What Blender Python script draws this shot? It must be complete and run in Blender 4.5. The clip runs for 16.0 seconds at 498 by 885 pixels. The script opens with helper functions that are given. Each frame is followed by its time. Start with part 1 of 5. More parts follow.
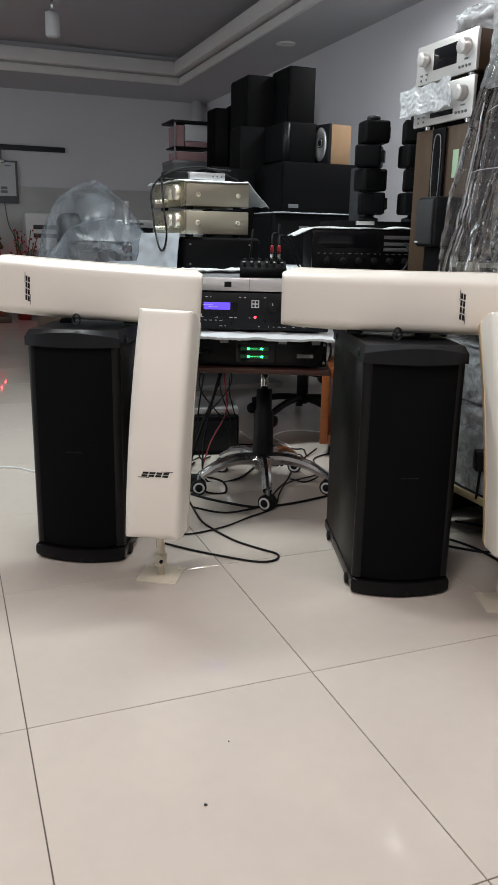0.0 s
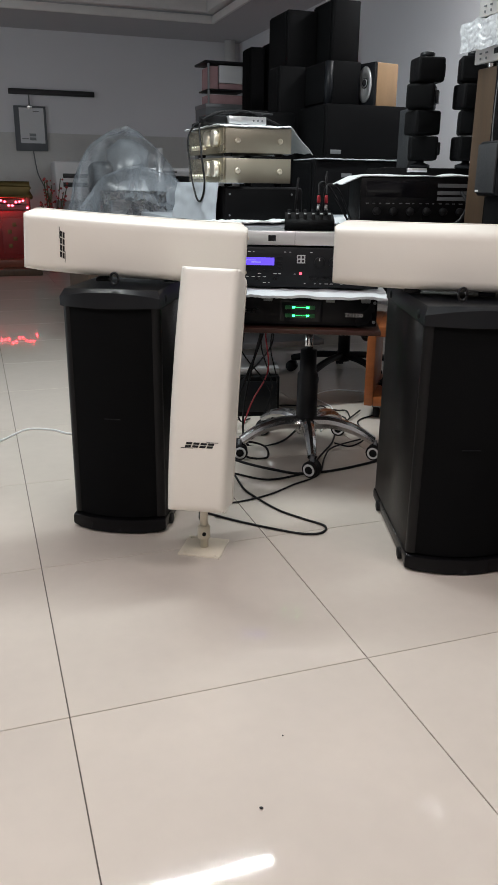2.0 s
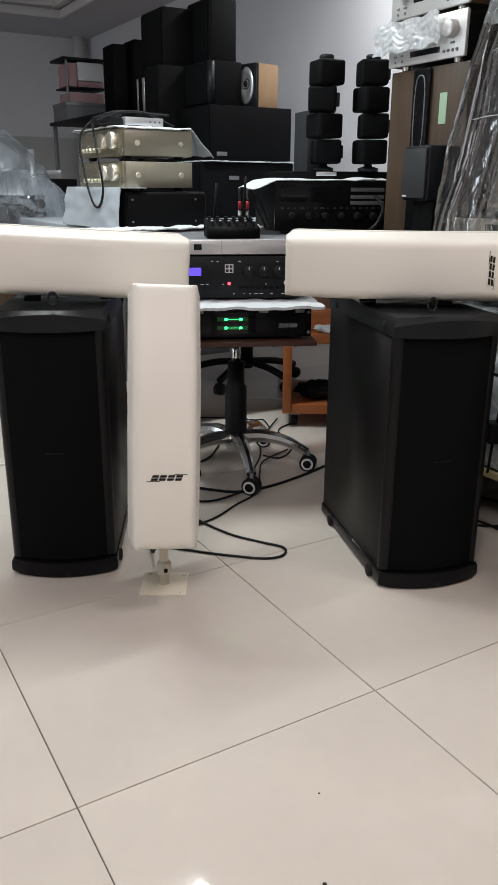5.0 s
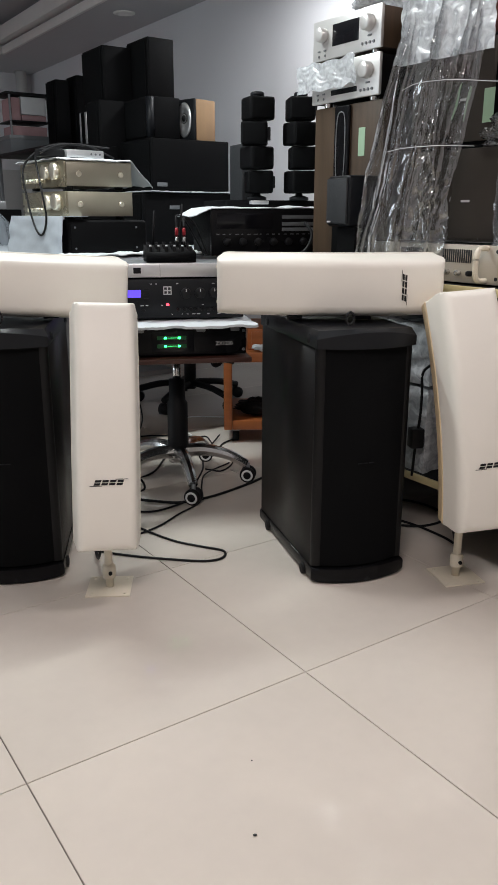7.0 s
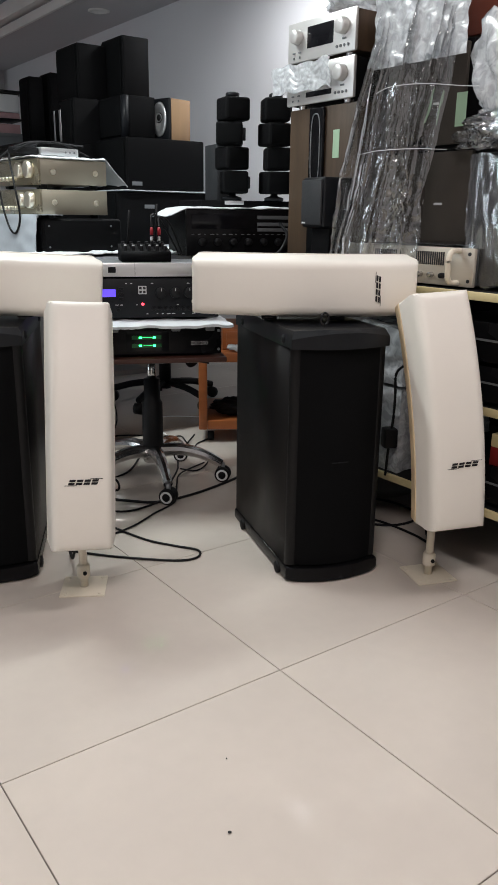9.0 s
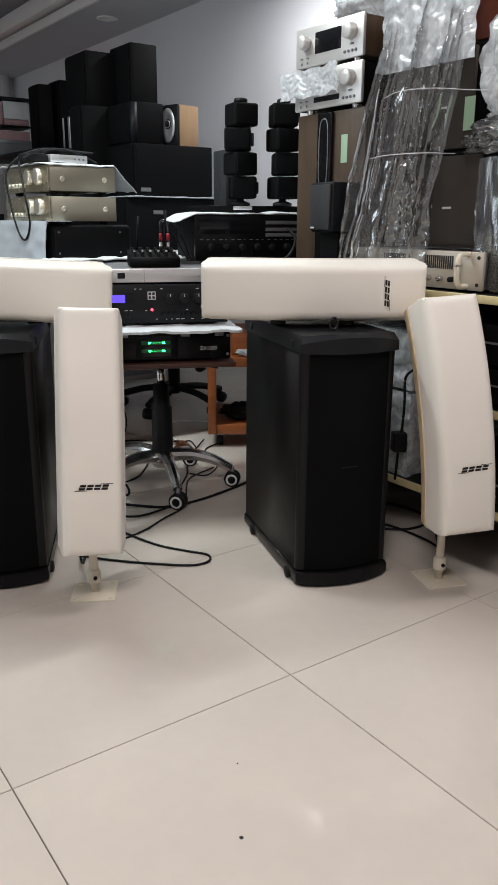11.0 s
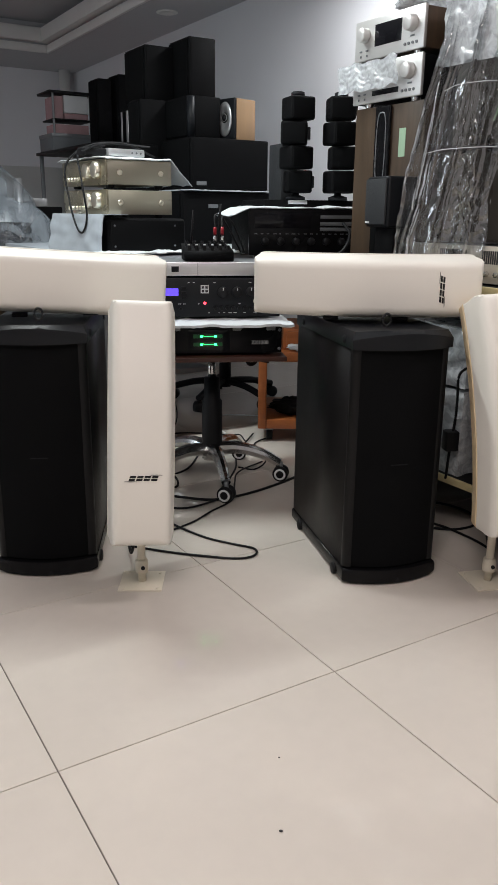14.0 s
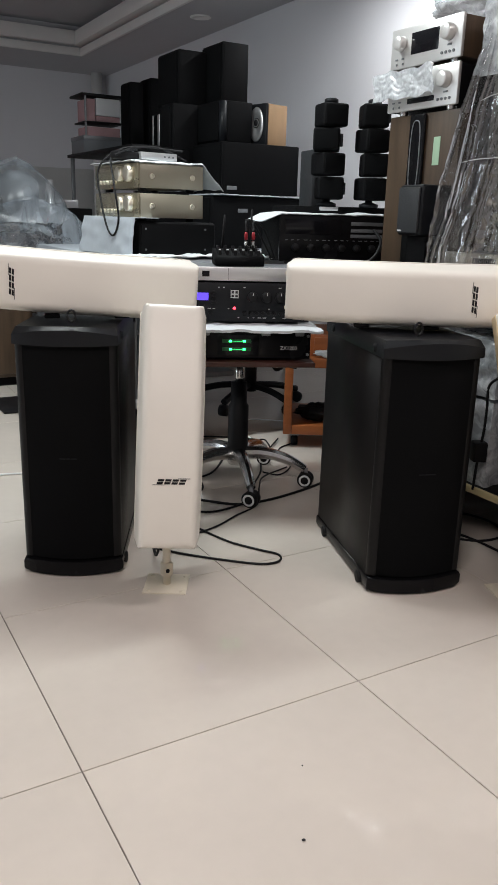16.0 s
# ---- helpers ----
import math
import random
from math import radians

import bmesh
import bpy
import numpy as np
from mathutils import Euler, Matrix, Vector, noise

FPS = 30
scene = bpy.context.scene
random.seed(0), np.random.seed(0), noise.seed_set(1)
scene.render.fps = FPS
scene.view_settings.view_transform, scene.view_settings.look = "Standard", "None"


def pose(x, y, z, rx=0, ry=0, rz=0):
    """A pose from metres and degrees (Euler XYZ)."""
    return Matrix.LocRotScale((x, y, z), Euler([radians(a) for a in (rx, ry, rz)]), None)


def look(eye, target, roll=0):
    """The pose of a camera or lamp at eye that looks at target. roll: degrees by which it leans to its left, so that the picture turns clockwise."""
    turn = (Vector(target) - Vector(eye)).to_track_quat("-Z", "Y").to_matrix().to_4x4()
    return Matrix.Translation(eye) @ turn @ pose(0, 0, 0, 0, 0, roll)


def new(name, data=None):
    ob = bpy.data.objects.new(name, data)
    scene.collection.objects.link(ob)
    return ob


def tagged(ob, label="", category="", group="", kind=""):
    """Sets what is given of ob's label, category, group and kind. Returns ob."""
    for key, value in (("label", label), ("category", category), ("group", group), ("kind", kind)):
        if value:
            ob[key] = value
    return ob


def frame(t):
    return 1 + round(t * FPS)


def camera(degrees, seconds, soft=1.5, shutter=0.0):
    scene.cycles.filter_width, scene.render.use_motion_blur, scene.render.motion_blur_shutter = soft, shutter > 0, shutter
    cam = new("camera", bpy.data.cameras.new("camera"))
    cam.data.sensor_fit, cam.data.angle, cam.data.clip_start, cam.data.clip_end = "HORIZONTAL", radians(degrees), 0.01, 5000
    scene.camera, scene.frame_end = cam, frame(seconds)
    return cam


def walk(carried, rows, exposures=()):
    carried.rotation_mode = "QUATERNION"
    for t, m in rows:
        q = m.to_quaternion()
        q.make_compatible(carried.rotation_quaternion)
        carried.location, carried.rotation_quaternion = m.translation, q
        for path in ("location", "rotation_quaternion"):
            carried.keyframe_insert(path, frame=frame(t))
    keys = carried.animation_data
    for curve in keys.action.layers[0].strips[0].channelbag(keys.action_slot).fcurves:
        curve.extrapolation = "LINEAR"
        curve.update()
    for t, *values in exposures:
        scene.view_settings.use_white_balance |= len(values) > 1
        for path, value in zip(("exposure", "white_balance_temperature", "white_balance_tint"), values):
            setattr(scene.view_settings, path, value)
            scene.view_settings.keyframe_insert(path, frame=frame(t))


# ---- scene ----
cam = camera(35.7, 16.0, soft=1.15)
PATH = [
    (0, (0.062, 0.081, 0.912), (-0.023, 2.012, 0.398), 1.1),
    (0.5, (0.052, 0.091, 0.911), (-0.04, 2.021, 0.393), 1.6),
    (1, (0.044, 0.102, 0.915), (-0.067, 2.027, 0.385), 1.6),
    (1.5, (0.032, 0.138, 0.907), (-0.123, 2.053, 0.349), 0.5),
    (2, (0.007, 0.205, 0.92), (-0.149, 2.095, 0.284), 0.7),
    (2.5, (-0.033, 0.312, 0.932), (-0.194, 2.186, 0.253), 1.3),
    (3, (-0.084, 0.464, 0.938), (-0.266, 2.337, 0.262), 0.6),
    (3.5, (-0.13, 0.503, 0.944), (-0.261, 2.368, 0.232), 0.4),
    (4, (-0.218, 0.467, 0.957), (-0.136, 2.344, 0.272), 1.0),
    (4.5, (-0.25, 0.41, 0.952), (-0.076, 2.293, 0.301), -0.6),
    (4.7, (-0.252, 0.382, 0.944), (-0.061, 2.265, 0.299), -0.2),
    (7, (-0.23, 0.197, 0.927), (0.11, 2.085, 0.362), 0.1),
    (7.5, (-0.231, 0.195, 0.928), (0.136, 2.077, 0.36), 0.5),
    (8, (-0.231, 0.194, 0.928), (0.161, 2.071, 0.359), 0.8),
    (8.2, (-0.231, 0.193, 0.928), (0.171, 2.069, 0.359), 0.8),
    (10.5, (-0.234, 0.188, 0.93), (0.163, 2.068, 0.374), 0.4),
    (11, (-0.234, 0.188, 0.93), (0.148, 2.071, 0.376), 0.3),
    (11.5, (-0.236, 0.185, 0.931), (0.132, 2.072, 0.379), 0.2),
    (12, (-0.235, 0.186, 0.931), (0.119, 2.075, 0.38), 0.0),
    (12.5, (-0.235, 0.186, 0.931), (0.096, 2.078, 0.372), 0.2),
    (13, (-0.234, 0.188, 0.93), (0.065, 2.081, 0.359), 0.6),
    (13.5, (-0.234, 0.187, 0.93), (0.048, 2.084, 0.363), 0.5),
    (14, (-0.234, 0.187, 0.931), (0.022, 2.087, 0.362), 0.6),
    (14.5, (-0.246, 0.191, 0.934), (0.006, 2.089, 0.356), 1.5),
    (15, (-0.252, 0.19, 0.937), (-0.009, 2.092, 0.366), 2.0),
    (15.5, (-0.255, 0.192, 0.936), (-0.025, 2.098, 0.377), 2.0),
    (16, (-0.254, 0.189, 0.936), (-0.049, 2.098, 0.375), 1.6),
]
walk(cam, [(t, look(eye, target, roll)) for t, eye, target, roll in PATH])

# ---- light ----
G = 23.9            # turn of the room's grid of tiles against the x axis
CG, SG = math.cos(radians(G)), math.sin(radians(G))


def W(u, v, z=0.0):
    """A place in the room's own grid (u along the rear wall, v towards it)."""
    return Vector((u * CG - v * SG, u * SG + v * CG, z))


def grid(u, v, z=0.0, turn=0.0):
    p = W(u, v, z)
    return pose(p.x, p.y, p.z, 0, 0, G + turn)


world = bpy.data.worlds.new("world")
scene.world = world
world.use_nodes = True
world.node_tree.nodes["Background"].inputs[0].default_value = (0.5, 0.62, 0.75, 1)
world.node_tree.nodes["Background"].inputs[1].default_value = 0.25


def area_lamp(name, m, sx, sy, watts, colour):
    d = bpy.data.lights.new(name, "AREA")
    d.shape, d.size, d.size_y, d.energy, d.color = "RECTANGLE", sx, sy, watts, colour
    ob = new(name, d)
    ob.matrix_basis = m
    return tagged(ob, kind="structure")


COOL = (0.82, 0.92, 1.0)
# place in the grid, height, turn, watts and colour of the ceiling tubes; the last two are added fill
TUBES = ((0.646, 3.08, 2.44, 0, 45, (0.93, 1.0, 1.0)), (1.5, 0.8, 2.60, 0, 21, (1.0, 0.93, 0.93)), (2.7, 3.85, 2.385, 90, 17, (0.97, 0.985, 1.0)))
for u, v, z, turn, watts, colour in TUBES:
    area_lamp("tube_and_fill_light", grid(u, v, z - 0.04, turn), 1.2, 0.03, watts, colour)
area_lamp("front_light", grid(-0.75, 0.1, 2.58), 1.2, 0.5, 47, (1.0, 0.905, 0.89))
area_lamp("door_light", grid(-3.98, 4.6, 1.12) @ pose(0, 0, 0, 0, -90, 0), 2.2, 1.0, 40, COOL)
scene.view_settings.exposure = 0.0


# ---- materials ----
def mat(name, colour, rough=0.5, metal=0.0, vary=0.12, scale=8.0, bump=0.0, bscale=60.0, coat=0.0, spec=0.5,
        transmission=0.0, alpha=1.0, emit=None, rvary=0.08, ior=1.45, stretch=(1, 1, 1), per=0.0):
    m = bpy.data.materials.new(name)
    m.use_nodes = True
    nt = m.node_tree
    n, l = nt.nodes, nt.links
    b = n["Principled BSDF"]
    tc = n.new("ShaderNodeTexCoord")
    mp = n.new("ShaderNodeMapping")
    mp.inputs["Scale"].default_value = stretch
    l.new(tc.outputs["Object"], mp.inputs["Vector"])
    big, fine = n.new("ShaderNodeTexNoise"), n.new("ShaderNodeTexNoise")
    big.inputs["Scale"].default_value, big.inputs["Detail"].default_value = scale, 4
    fine.inputs["Scale"].default_value, fine.inputs["Detail"].default_value = bscale, 3
    for t in (big, fine):
        l.new(mp.outputs["Vector"], t.inputs["Vector"])
    mix = n.new("ShaderNodeMix")
    mix.data_type = "RGBA"
    lo = tuple(max(0.0, c * (1 - vary)) for c in colour)
    hi = tuple(min(1.0, c * (1 + vary)) for c in colour)
    mix.inputs["A"].default_value, mix.inputs["B"].default_value = (*lo, 1), (*hi, 1)
    add = n.new("ShaderNodeMath")
    add.operation = "MULTIPLY_ADD"
    l.new(fine.outputs["Fac"], add.inputs[0])
    add.inputs[1].default_value = 0.35
    sub = n.new("ShaderNodeMath")
    sub.operation = "SUBTRACT"
    l.new(big.outputs["Fac"], sub.inputs[0])
    sub.inputs[1].default_value = 0.17
    l.new(sub.outputs[0], add.inputs[2])
    fac = add.outputs[0]
    if per:
        info = n.new("ShaderNodeObjectInfo")
        ma = n.new("ShaderNodeMath")
        ma.operation = "MULTIPLY_ADD"
        l.new(info.outputs["Random"], ma.inputs[0])
        ma.inputs[1].default_value = per
        l.new(fac, ma.inputs[2])
        fac = ma.outputs[0]
    l.new(fac, mix.inputs["Factor"])
    l.new(mix.outputs["Result"], b.inputs["Base Color"])
    r = n.new("ShaderNodeMapRange")
    r.inputs["To Min"].default_value, r.inputs["To Max"].default_value = max(0.02, rough - rvary), min(1, rough + rvary)
    l.new(big.outputs["Fac"], r.inputs["Value"])
    l.new(r.outputs["Result"], b.inputs["Roughness"])
    b.inputs["Metallic"].default_value = metal
    b.inputs["Coat Weight"].default_value = coat
    b.inputs["Specular IOR Level"].default_value = spec
    b.inputs["Transmission Weight"].default_value = transmission
    b.inputs["Alpha"].default_value = alpha
    b.inputs["IOR"].default_value = ior
    if emit:
        b.inputs["Emission Color"].default_value, b.inputs["Emission Strength"].default_value = (*emit[0], 1), emit[1]
    if bump:
        bp = n.new("ShaderNodeBump")
        bp.inputs["Strength"].default_value, bp.inputs["Distance"].default_value = bump, 0.004
        l.new(fine.outputs["Fac"], bp.inputs["Height"])
        l.new(bp.outputs["Normal"], b.inputs["Normal"])
    return m


def film_mat(name, tint, rough=0.08, veil=0.06, gloss=0.3, scale=10.0, bump=0.6, stretch=(1, 1, 1), depth=0.02, rim=1.0, patch=0.7):
    """Thin plastic film: see-through, with a faint milky veil and sharp mirror-like creases."""
    m = bpy.data.materials.new(name)
    m.use_nodes = True
    nt = m.node_tree
    n, l = nt.nodes, nt.links
    n.remove(n["Principled BSDF"])
    tc, mp, no = n.new("ShaderNodeTexCoord"), n.new("ShaderNodeMapping"), n.new("ShaderNodeTexNoise")
    mp.inputs["Scale"].default_value = stretch
    no.inputs["Scale"].default_value, no.inputs["Detail"].default_value, no.inputs["Distortion"].default_value = scale, 4, 0.8
    l.new(tc.outputs["Object"], mp.inputs["Vector"])
    l.new(mp.outputs["Vector"], no.inputs["Vector"])
    bp = n.new("ShaderNodeBump")
    bp.inputs["Strength"].default_value, bp.inputs["Distance"].default_value = bump, depth
    l.new(no.outputs["Fac"], bp.inputs["Height"])
    clear, milk, shine = n.new("ShaderNodeBsdfTransparent"), n.new("ShaderNodeBsdfDiffuse"), n.new("ShaderNodeBsdfGlossy")
    clear.inputs["Color"].default_value = (0.96, 0.97, 0.98, 1)
    milk.inputs["Color"].default_value = (*tint, 1)
    shine.inputs["Roughness"].default_value = rough
    l.new(bp.outputs["Normal"], shine.inputs["Normal"])
    l.new(bp.outputs["Normal"], milk.inputs["Normal"])
    rg = n.new("ShaderNodeMapRange")
    rg.inputs["From Min"].default_value, rg.inputs["From Max"].default_value = 0.38, 0.68
    rg.inputs["To Min"].default_value, rg.inputs["To Max"].default_value = veil * (1 - patch), min(1, veil * (1 + patch))
    l.new(no.outputs["Fac"], rg.inputs["Value"])
    m1, m2 = n.new("ShaderNodeMixShader"), n.new("ShaderNodeMixShader")
    l.new(rg.outputs["Result"], m1.inputs[0])
    l.new(clear.outputs[0], m1.inputs[1])
    l.new(milk.outputs[0], m1.inputs[2])
    fr = n.new("ShaderNodeFresnel")
    fr.inputs["IOR"].default_value = 1.5
    l.new(bp.outputs["Normal"], fr.inputs["Normal"])
    ad = n.new("ShaderNodeMath")
    ad.operation, ad.use_clamp = "MULTIPLY_ADD", True
    l.new(fr.outputs[0], ad.inputs[0])
    ad.inputs[1].default_value, ad.inputs[2].default_value = rim, gloss * 0.4
    l.new(ad.outputs[0], m2.inputs[0])
    l.new(m1.outputs[0], m2.inputs[1])
    l.new(shine.outputs[0], m2.inputs[2])
    l.new(m2.outputs[0], n["Material Output"].inputs["Surface"])
    return m


def tile_mat():
    m = mat("polished_tile", (0.60, 0.545, 0.485), 0.04, vary=0.10, scale=2.2, bump=0.015, bscale=25, spec=0.5, rvary=0.02, per=0.25)
    return m


M = dict(
    tile=tile_mat(),
    grout=mat("grout", (0.16, 0.14, 0.125), 0.9),
    wall=mat("wall_paint", (0.76, 0.76, 0.785), 0.75, vary=0.05, scale=1.5, bump=0.05, bscale=120),
    dado=mat("dado_tile", (0.60, 0.60, 0.58), 0.3, vary=0.12, scale=3),
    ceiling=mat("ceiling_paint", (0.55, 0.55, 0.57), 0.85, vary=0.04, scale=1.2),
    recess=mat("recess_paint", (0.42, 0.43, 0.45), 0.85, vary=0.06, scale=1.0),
    white=mat("white_plaster", (0.80, 0.79, 0.77), 0.6, vary=0.04),
    grille=mat("white_grille_paint", (0.80, 0.765, 0.695), 0.42, vary=0.05, scale=5, bump=0.10, bscale=700, rvary=0.06),
    ivory=mat("ivory_cabinet", (0.76, 0.72, 0.64), 0.45, vary=0.06, scale=6),
    cream=mat("cream_cabinet", (0.74, 0.58, 0.36), 0.45, vary=0.12, scale=7),
    plate=mat("cream_steel", (0.72, 0.66, 0.54), 0.4, vary=0.08),
    black=mat("black_ash", (0.0045, 0.0045, 0.005), 0.6, vary=0.25, bump=0.25, bscale=500, spec=0.09),
    vinyl=mat("black_vinyl", (0.0055, 0.0055, 0.006), 0.42, vary=0.25, bump=0.2, bscale=500, spec=0.28),
    cloth=mat("black_grille_cloth", (0.005, 0.0052, 0.0056), 0.88, vary=0.3, bump=0.4, bscale=900, spec=0.07),
    cap=mat("black_moulding", (0.0075, 0.0085, 0.0105), 0.42, vary=0.15, bump=0.15, bscale=400, spec=0.28),
    charcoal=mat("charcoal_mesh", (0.035, 0.037, 0.04), 0.5, vary=0.2, bump=0.3, bscale=600, spec=0.4),
    rubber=mat("black_rubber", (0.006, 0.006, 0.007), 0.55, vary=0.2, spec=0.28),
    gloss=mat("gloss_black", (0.006, 0.006, 0.007), 0.25, vary=0.15, spec=0.2),
    chrome=mat("chrome", (0.62, 0.62, 0.62), 0.20, 1.0, vary=0.08, rvary=0.07),
    silver=mat("brushed_silver", (0.66, 0.66, 0.67), 0.34, 0.75, vary=0.05, stretch=(1, 1, 30), bscale=120),
    alu=mat("pale_aluminium", (0.66, 0.65, 0.635), 0.36, 0.45, vary=0.04, stretch=(1, 1, 20), bscale=90),
    beige=mat("beige_aluminium", (0.56, 0.51, 0.43), 0.4, 0.3, vary=0.05, stretch=(1, 1, 20), bscale=90),
    gold=mat("champagne_metal", (0.40, 0.37, 0.29), 0.36, 0.5, vary=0.06, bump=0.05, bscale=400),
    goldpanel=mat("champagne_panel", (0.36, 0.32, 0.23), 0.28, 0.75, vary=0.05),
    knob=mat("polished_knob", (0.88, 0.82, 0.68), 0.32, 0.9, vary=0.04),
    orange=mat("orange_wood", (0.36, 0.11, 0.032), 0.4, vary=0.35, scale=4, stretch=(1, 1, 9), bscale=40, bump=0.06),
    darkwood=mat("reddish_board", (0.050, 0.018, 0.012), 0.4, vary=0.35, scale=5, stretch=(1, 6, 1), bscale=40),
    walnut=mat("walnut_veneer", (0.066, 0.042, 0.025), 0.45, vary=0.6, scale=4, stretch=(9, 9, 0.8), bscale=50, bump=0.04),
    oak=mat("oak_veneer", (0.34, 0.21, 0.11), 0.45, vary=0.16, scale=4, stretch=(6, 6, 1), bscale=40),
    browncloth=mat("brown_grille_cloth", (0.062, 0.054, 0.046), 0.85, vary=0.2, bump=0.4, bscale=800, spec=0.2),
    redwood=mat("red_brown_cabinet", (0.17, 0.045, 0.025), 0.4, vary=0.25),
    foam=mat("packing_foam", (0.60, 0.63, 0.65), 0.6, vary=0.08, scale=12, bump=0.3, bscale=45),
    foamgrey=mat("grey_foam_sheet", (0.42, 0.46, 0.50), 0.5, vary=0.12, scale=10, bump=0.25, bscale=40),
    film=film_mat("clear_film", (0.9, 0.92, 0.95), 0.05, 0.018, 0.55, 8.0, 0.45, (2.2, 2.2, 0.25), 0.012),
    tightfilm=film_mat("tight_film", (0.9, 0.92, 0.95), 0.08, 0.03, 0.12, 12.0, 0.4, (1.6, 1.6, 0.5), 0.010, 0.6),
    milky=film_mat("milky_film", (0.36, 0.40, 0.44), 0.26, 0.34, 0.05, 7.0, 0.5, (1, 1, 0.4), 0.02, 0.15),
    bubble=film_mat("bubble_wrap", (0.86, 0.89, 0.92), 0.24, 0.52, 0.20, 38.0, 0.8, (1, 1, 1), 0.004, 0.6, 0.3),
    yellow=mat("yellow_edging", (0.62, 0.53, 0.29), 0.5, vary=0.22, scale=12),
    steel=mat("grey_steel", (0.20, 0.21, 0.22), 0.45, 0.4, vary=0.15),
    lcd=mat("lcd_violet", (0.05, 0.03, 0.2), 0.3, emit=((0.13, 0.075, 1.0), 1.25)),
    green=mat("green_led", (0.05, 0.4, 0.1), 0.3, emit=((0.025, 1.0, 0.16), 8.0)),
    greenline=mat("green_line", (0.05, 0.4, 0.1), 0.3, emit=((0.04, 1.0, 0.25), 2.0)),
    greenglow=mat("green_meter", (0.01, 0.06, 0.02), 0.3, emit=((0.05, 1.0, 0.25), 0.012)),
    red=mat("red_led", (0.4, 0.02, 0.02), 0.3, emit=((1.0, 0.03, 0.05), 7.0)),
    warmled=mat("warm_red_led", (0.5, 0.1, 0.05), 0.3, emit=((1.0, 0.03, 0.05), 26.0)),
    ink=mat("dark_ink", (0.02, 0.02, 0.022), 0.4),
    paleink=mat("pale_ink", (0.62, 0.62, 0.62), 0.5),
    paper=mat("paper", (0.68, 0.69, 0.70), 0.8, vary=0.06),
    pinkpaper=mat("pink_paper", (0.40, 0.25, 0.26), 0.8, vary=0.2),
    label=mat("green_tape", (0.36, 0.52, 0.36), 0.6, vary=0.1),
    altar=mat("altar_red", (0.22, 0.02, 0.02), 0.4, vary=0.3),
    gilt=mat("dull_gilt", (0.13, 0.095, 0.03), 0.4, 0.5, vary=0.3),
    petal=mat("red_petals", (0.36, 0.05, 0.05), 0.6, vary=0.4),
    leaf=mat("dark_leaves", (0.05, 0.08, 0.03), 0.6, vary=0.3),
    greycloth=mat("grey_board", (0.14, 0.15, 0.16), 0.7, vary=0.1),
    blackglass=mat("display_glass", (0.008, 0.008, 0.010), 0.08, vary=0.1, spec=0.3),
    redplug=mat("red_plug", (0.35, 0.02, 0.03), 0.4),
    whiteplastic=mat("white_plastic", (0.75, 0.76, 0.76), 0.4, vary=0.05),
    lampglass=mat("lamp_diffuser", (0.8, 0.8, 0.8), 0.5, emit=((1.0, 0.93, 0.84), 3.0)),
)


# ---- mesh helpers ----
def smooth(bm, angle=35):
    lim = radians(angle)
    for f in bm.faces:
        f.smooth = True
    for e in bm.edges:
        if len(e.link_faces) == 2 and e.calc_face_angle(0) > lim:
            e.smooth = False
    return bm


def mesh_of(bm, name):
    me = bpy.data.meshes.new(name)
    smooth(bm)
    bm.to_mesh(me)
    bm.free()
    return me


def part(name, bm, material, parent=None, label="", m=None):
    ob = new(name, mesh_of(bm, name))
    for mm in material if isinstance(material, (list, tuple)) else (material,):
        ob.data.materials.append(mm)
    if parent is not None:
        ob.parent = parent
    if m is not None:
        ob.matrix_basis = m
    if label:
        ob["label"] = label
    return ob


def each(name, bm, material, parent=None, label="", m=None):
    """Every loose piece of the bmesh as a part of its own."""
    bm.verts.index_update()
    left, made = set(bm.verts), []
    while left:
        seed = left.pop()
        isle, todo = {seed}, [seed]
        while todo:
            for e in todo.pop().link_edges:
                for v in e.verts:
                    if v in left:
                        left.discard(v)
                        isle.add(v)
                        todo.append(v)
        out, at = bmesh.new(), {}
        for v in sorted(isle, key=lambda k: k.index):
            at[v] = out.verts.new(v.co)
        for f in {f for v in isle for f in v.link_faces}:
            out.faces.new([at[v] for v in f.verts])
        bmesh.ops.recalc_face_normals(out, faces=out.faces)
        made.append((min(v.index for v in isle), out))
    for _, out in sorted(made, key=lambda k: k[0]):
        part(name, out, material, parent, label, m)
    bm.free()


def thing(name, m, label, category, group="", kind=""):
    ob = new(name)
    ob.empty_display_size = 0.1
    ob.matrix_basis = m
    return tagged(ob, label, category, group, kind)


def box(x0, x1, y0, y1, z0, z1, r=0.003, seg=2, bm=None):
    bm = bm or bmesh.new()
    ret = bmesh.ops.create_cube(bm, size=1.0)
    vs = ret["verts"]
    for v in vs:
        v.co = Vector(((x0 + x1) / 2 + v.co.x * (x1 - x0), (y0 + y1) / 2 + v.co.y * (y1 - y0), (z0 + z1) / 2 + v.co.z * (z1 - z0)))
    if r > 0:
        es = list({e for v in vs for e in v.link_edges})
        bmesh.ops.bevel(bm, geom=es, offset=min(r, 0.45 * min(x1 - x0, y1 - y0, z1 - z0)), segments=seg, affect="EDGES", profile=0.5)
    return bm


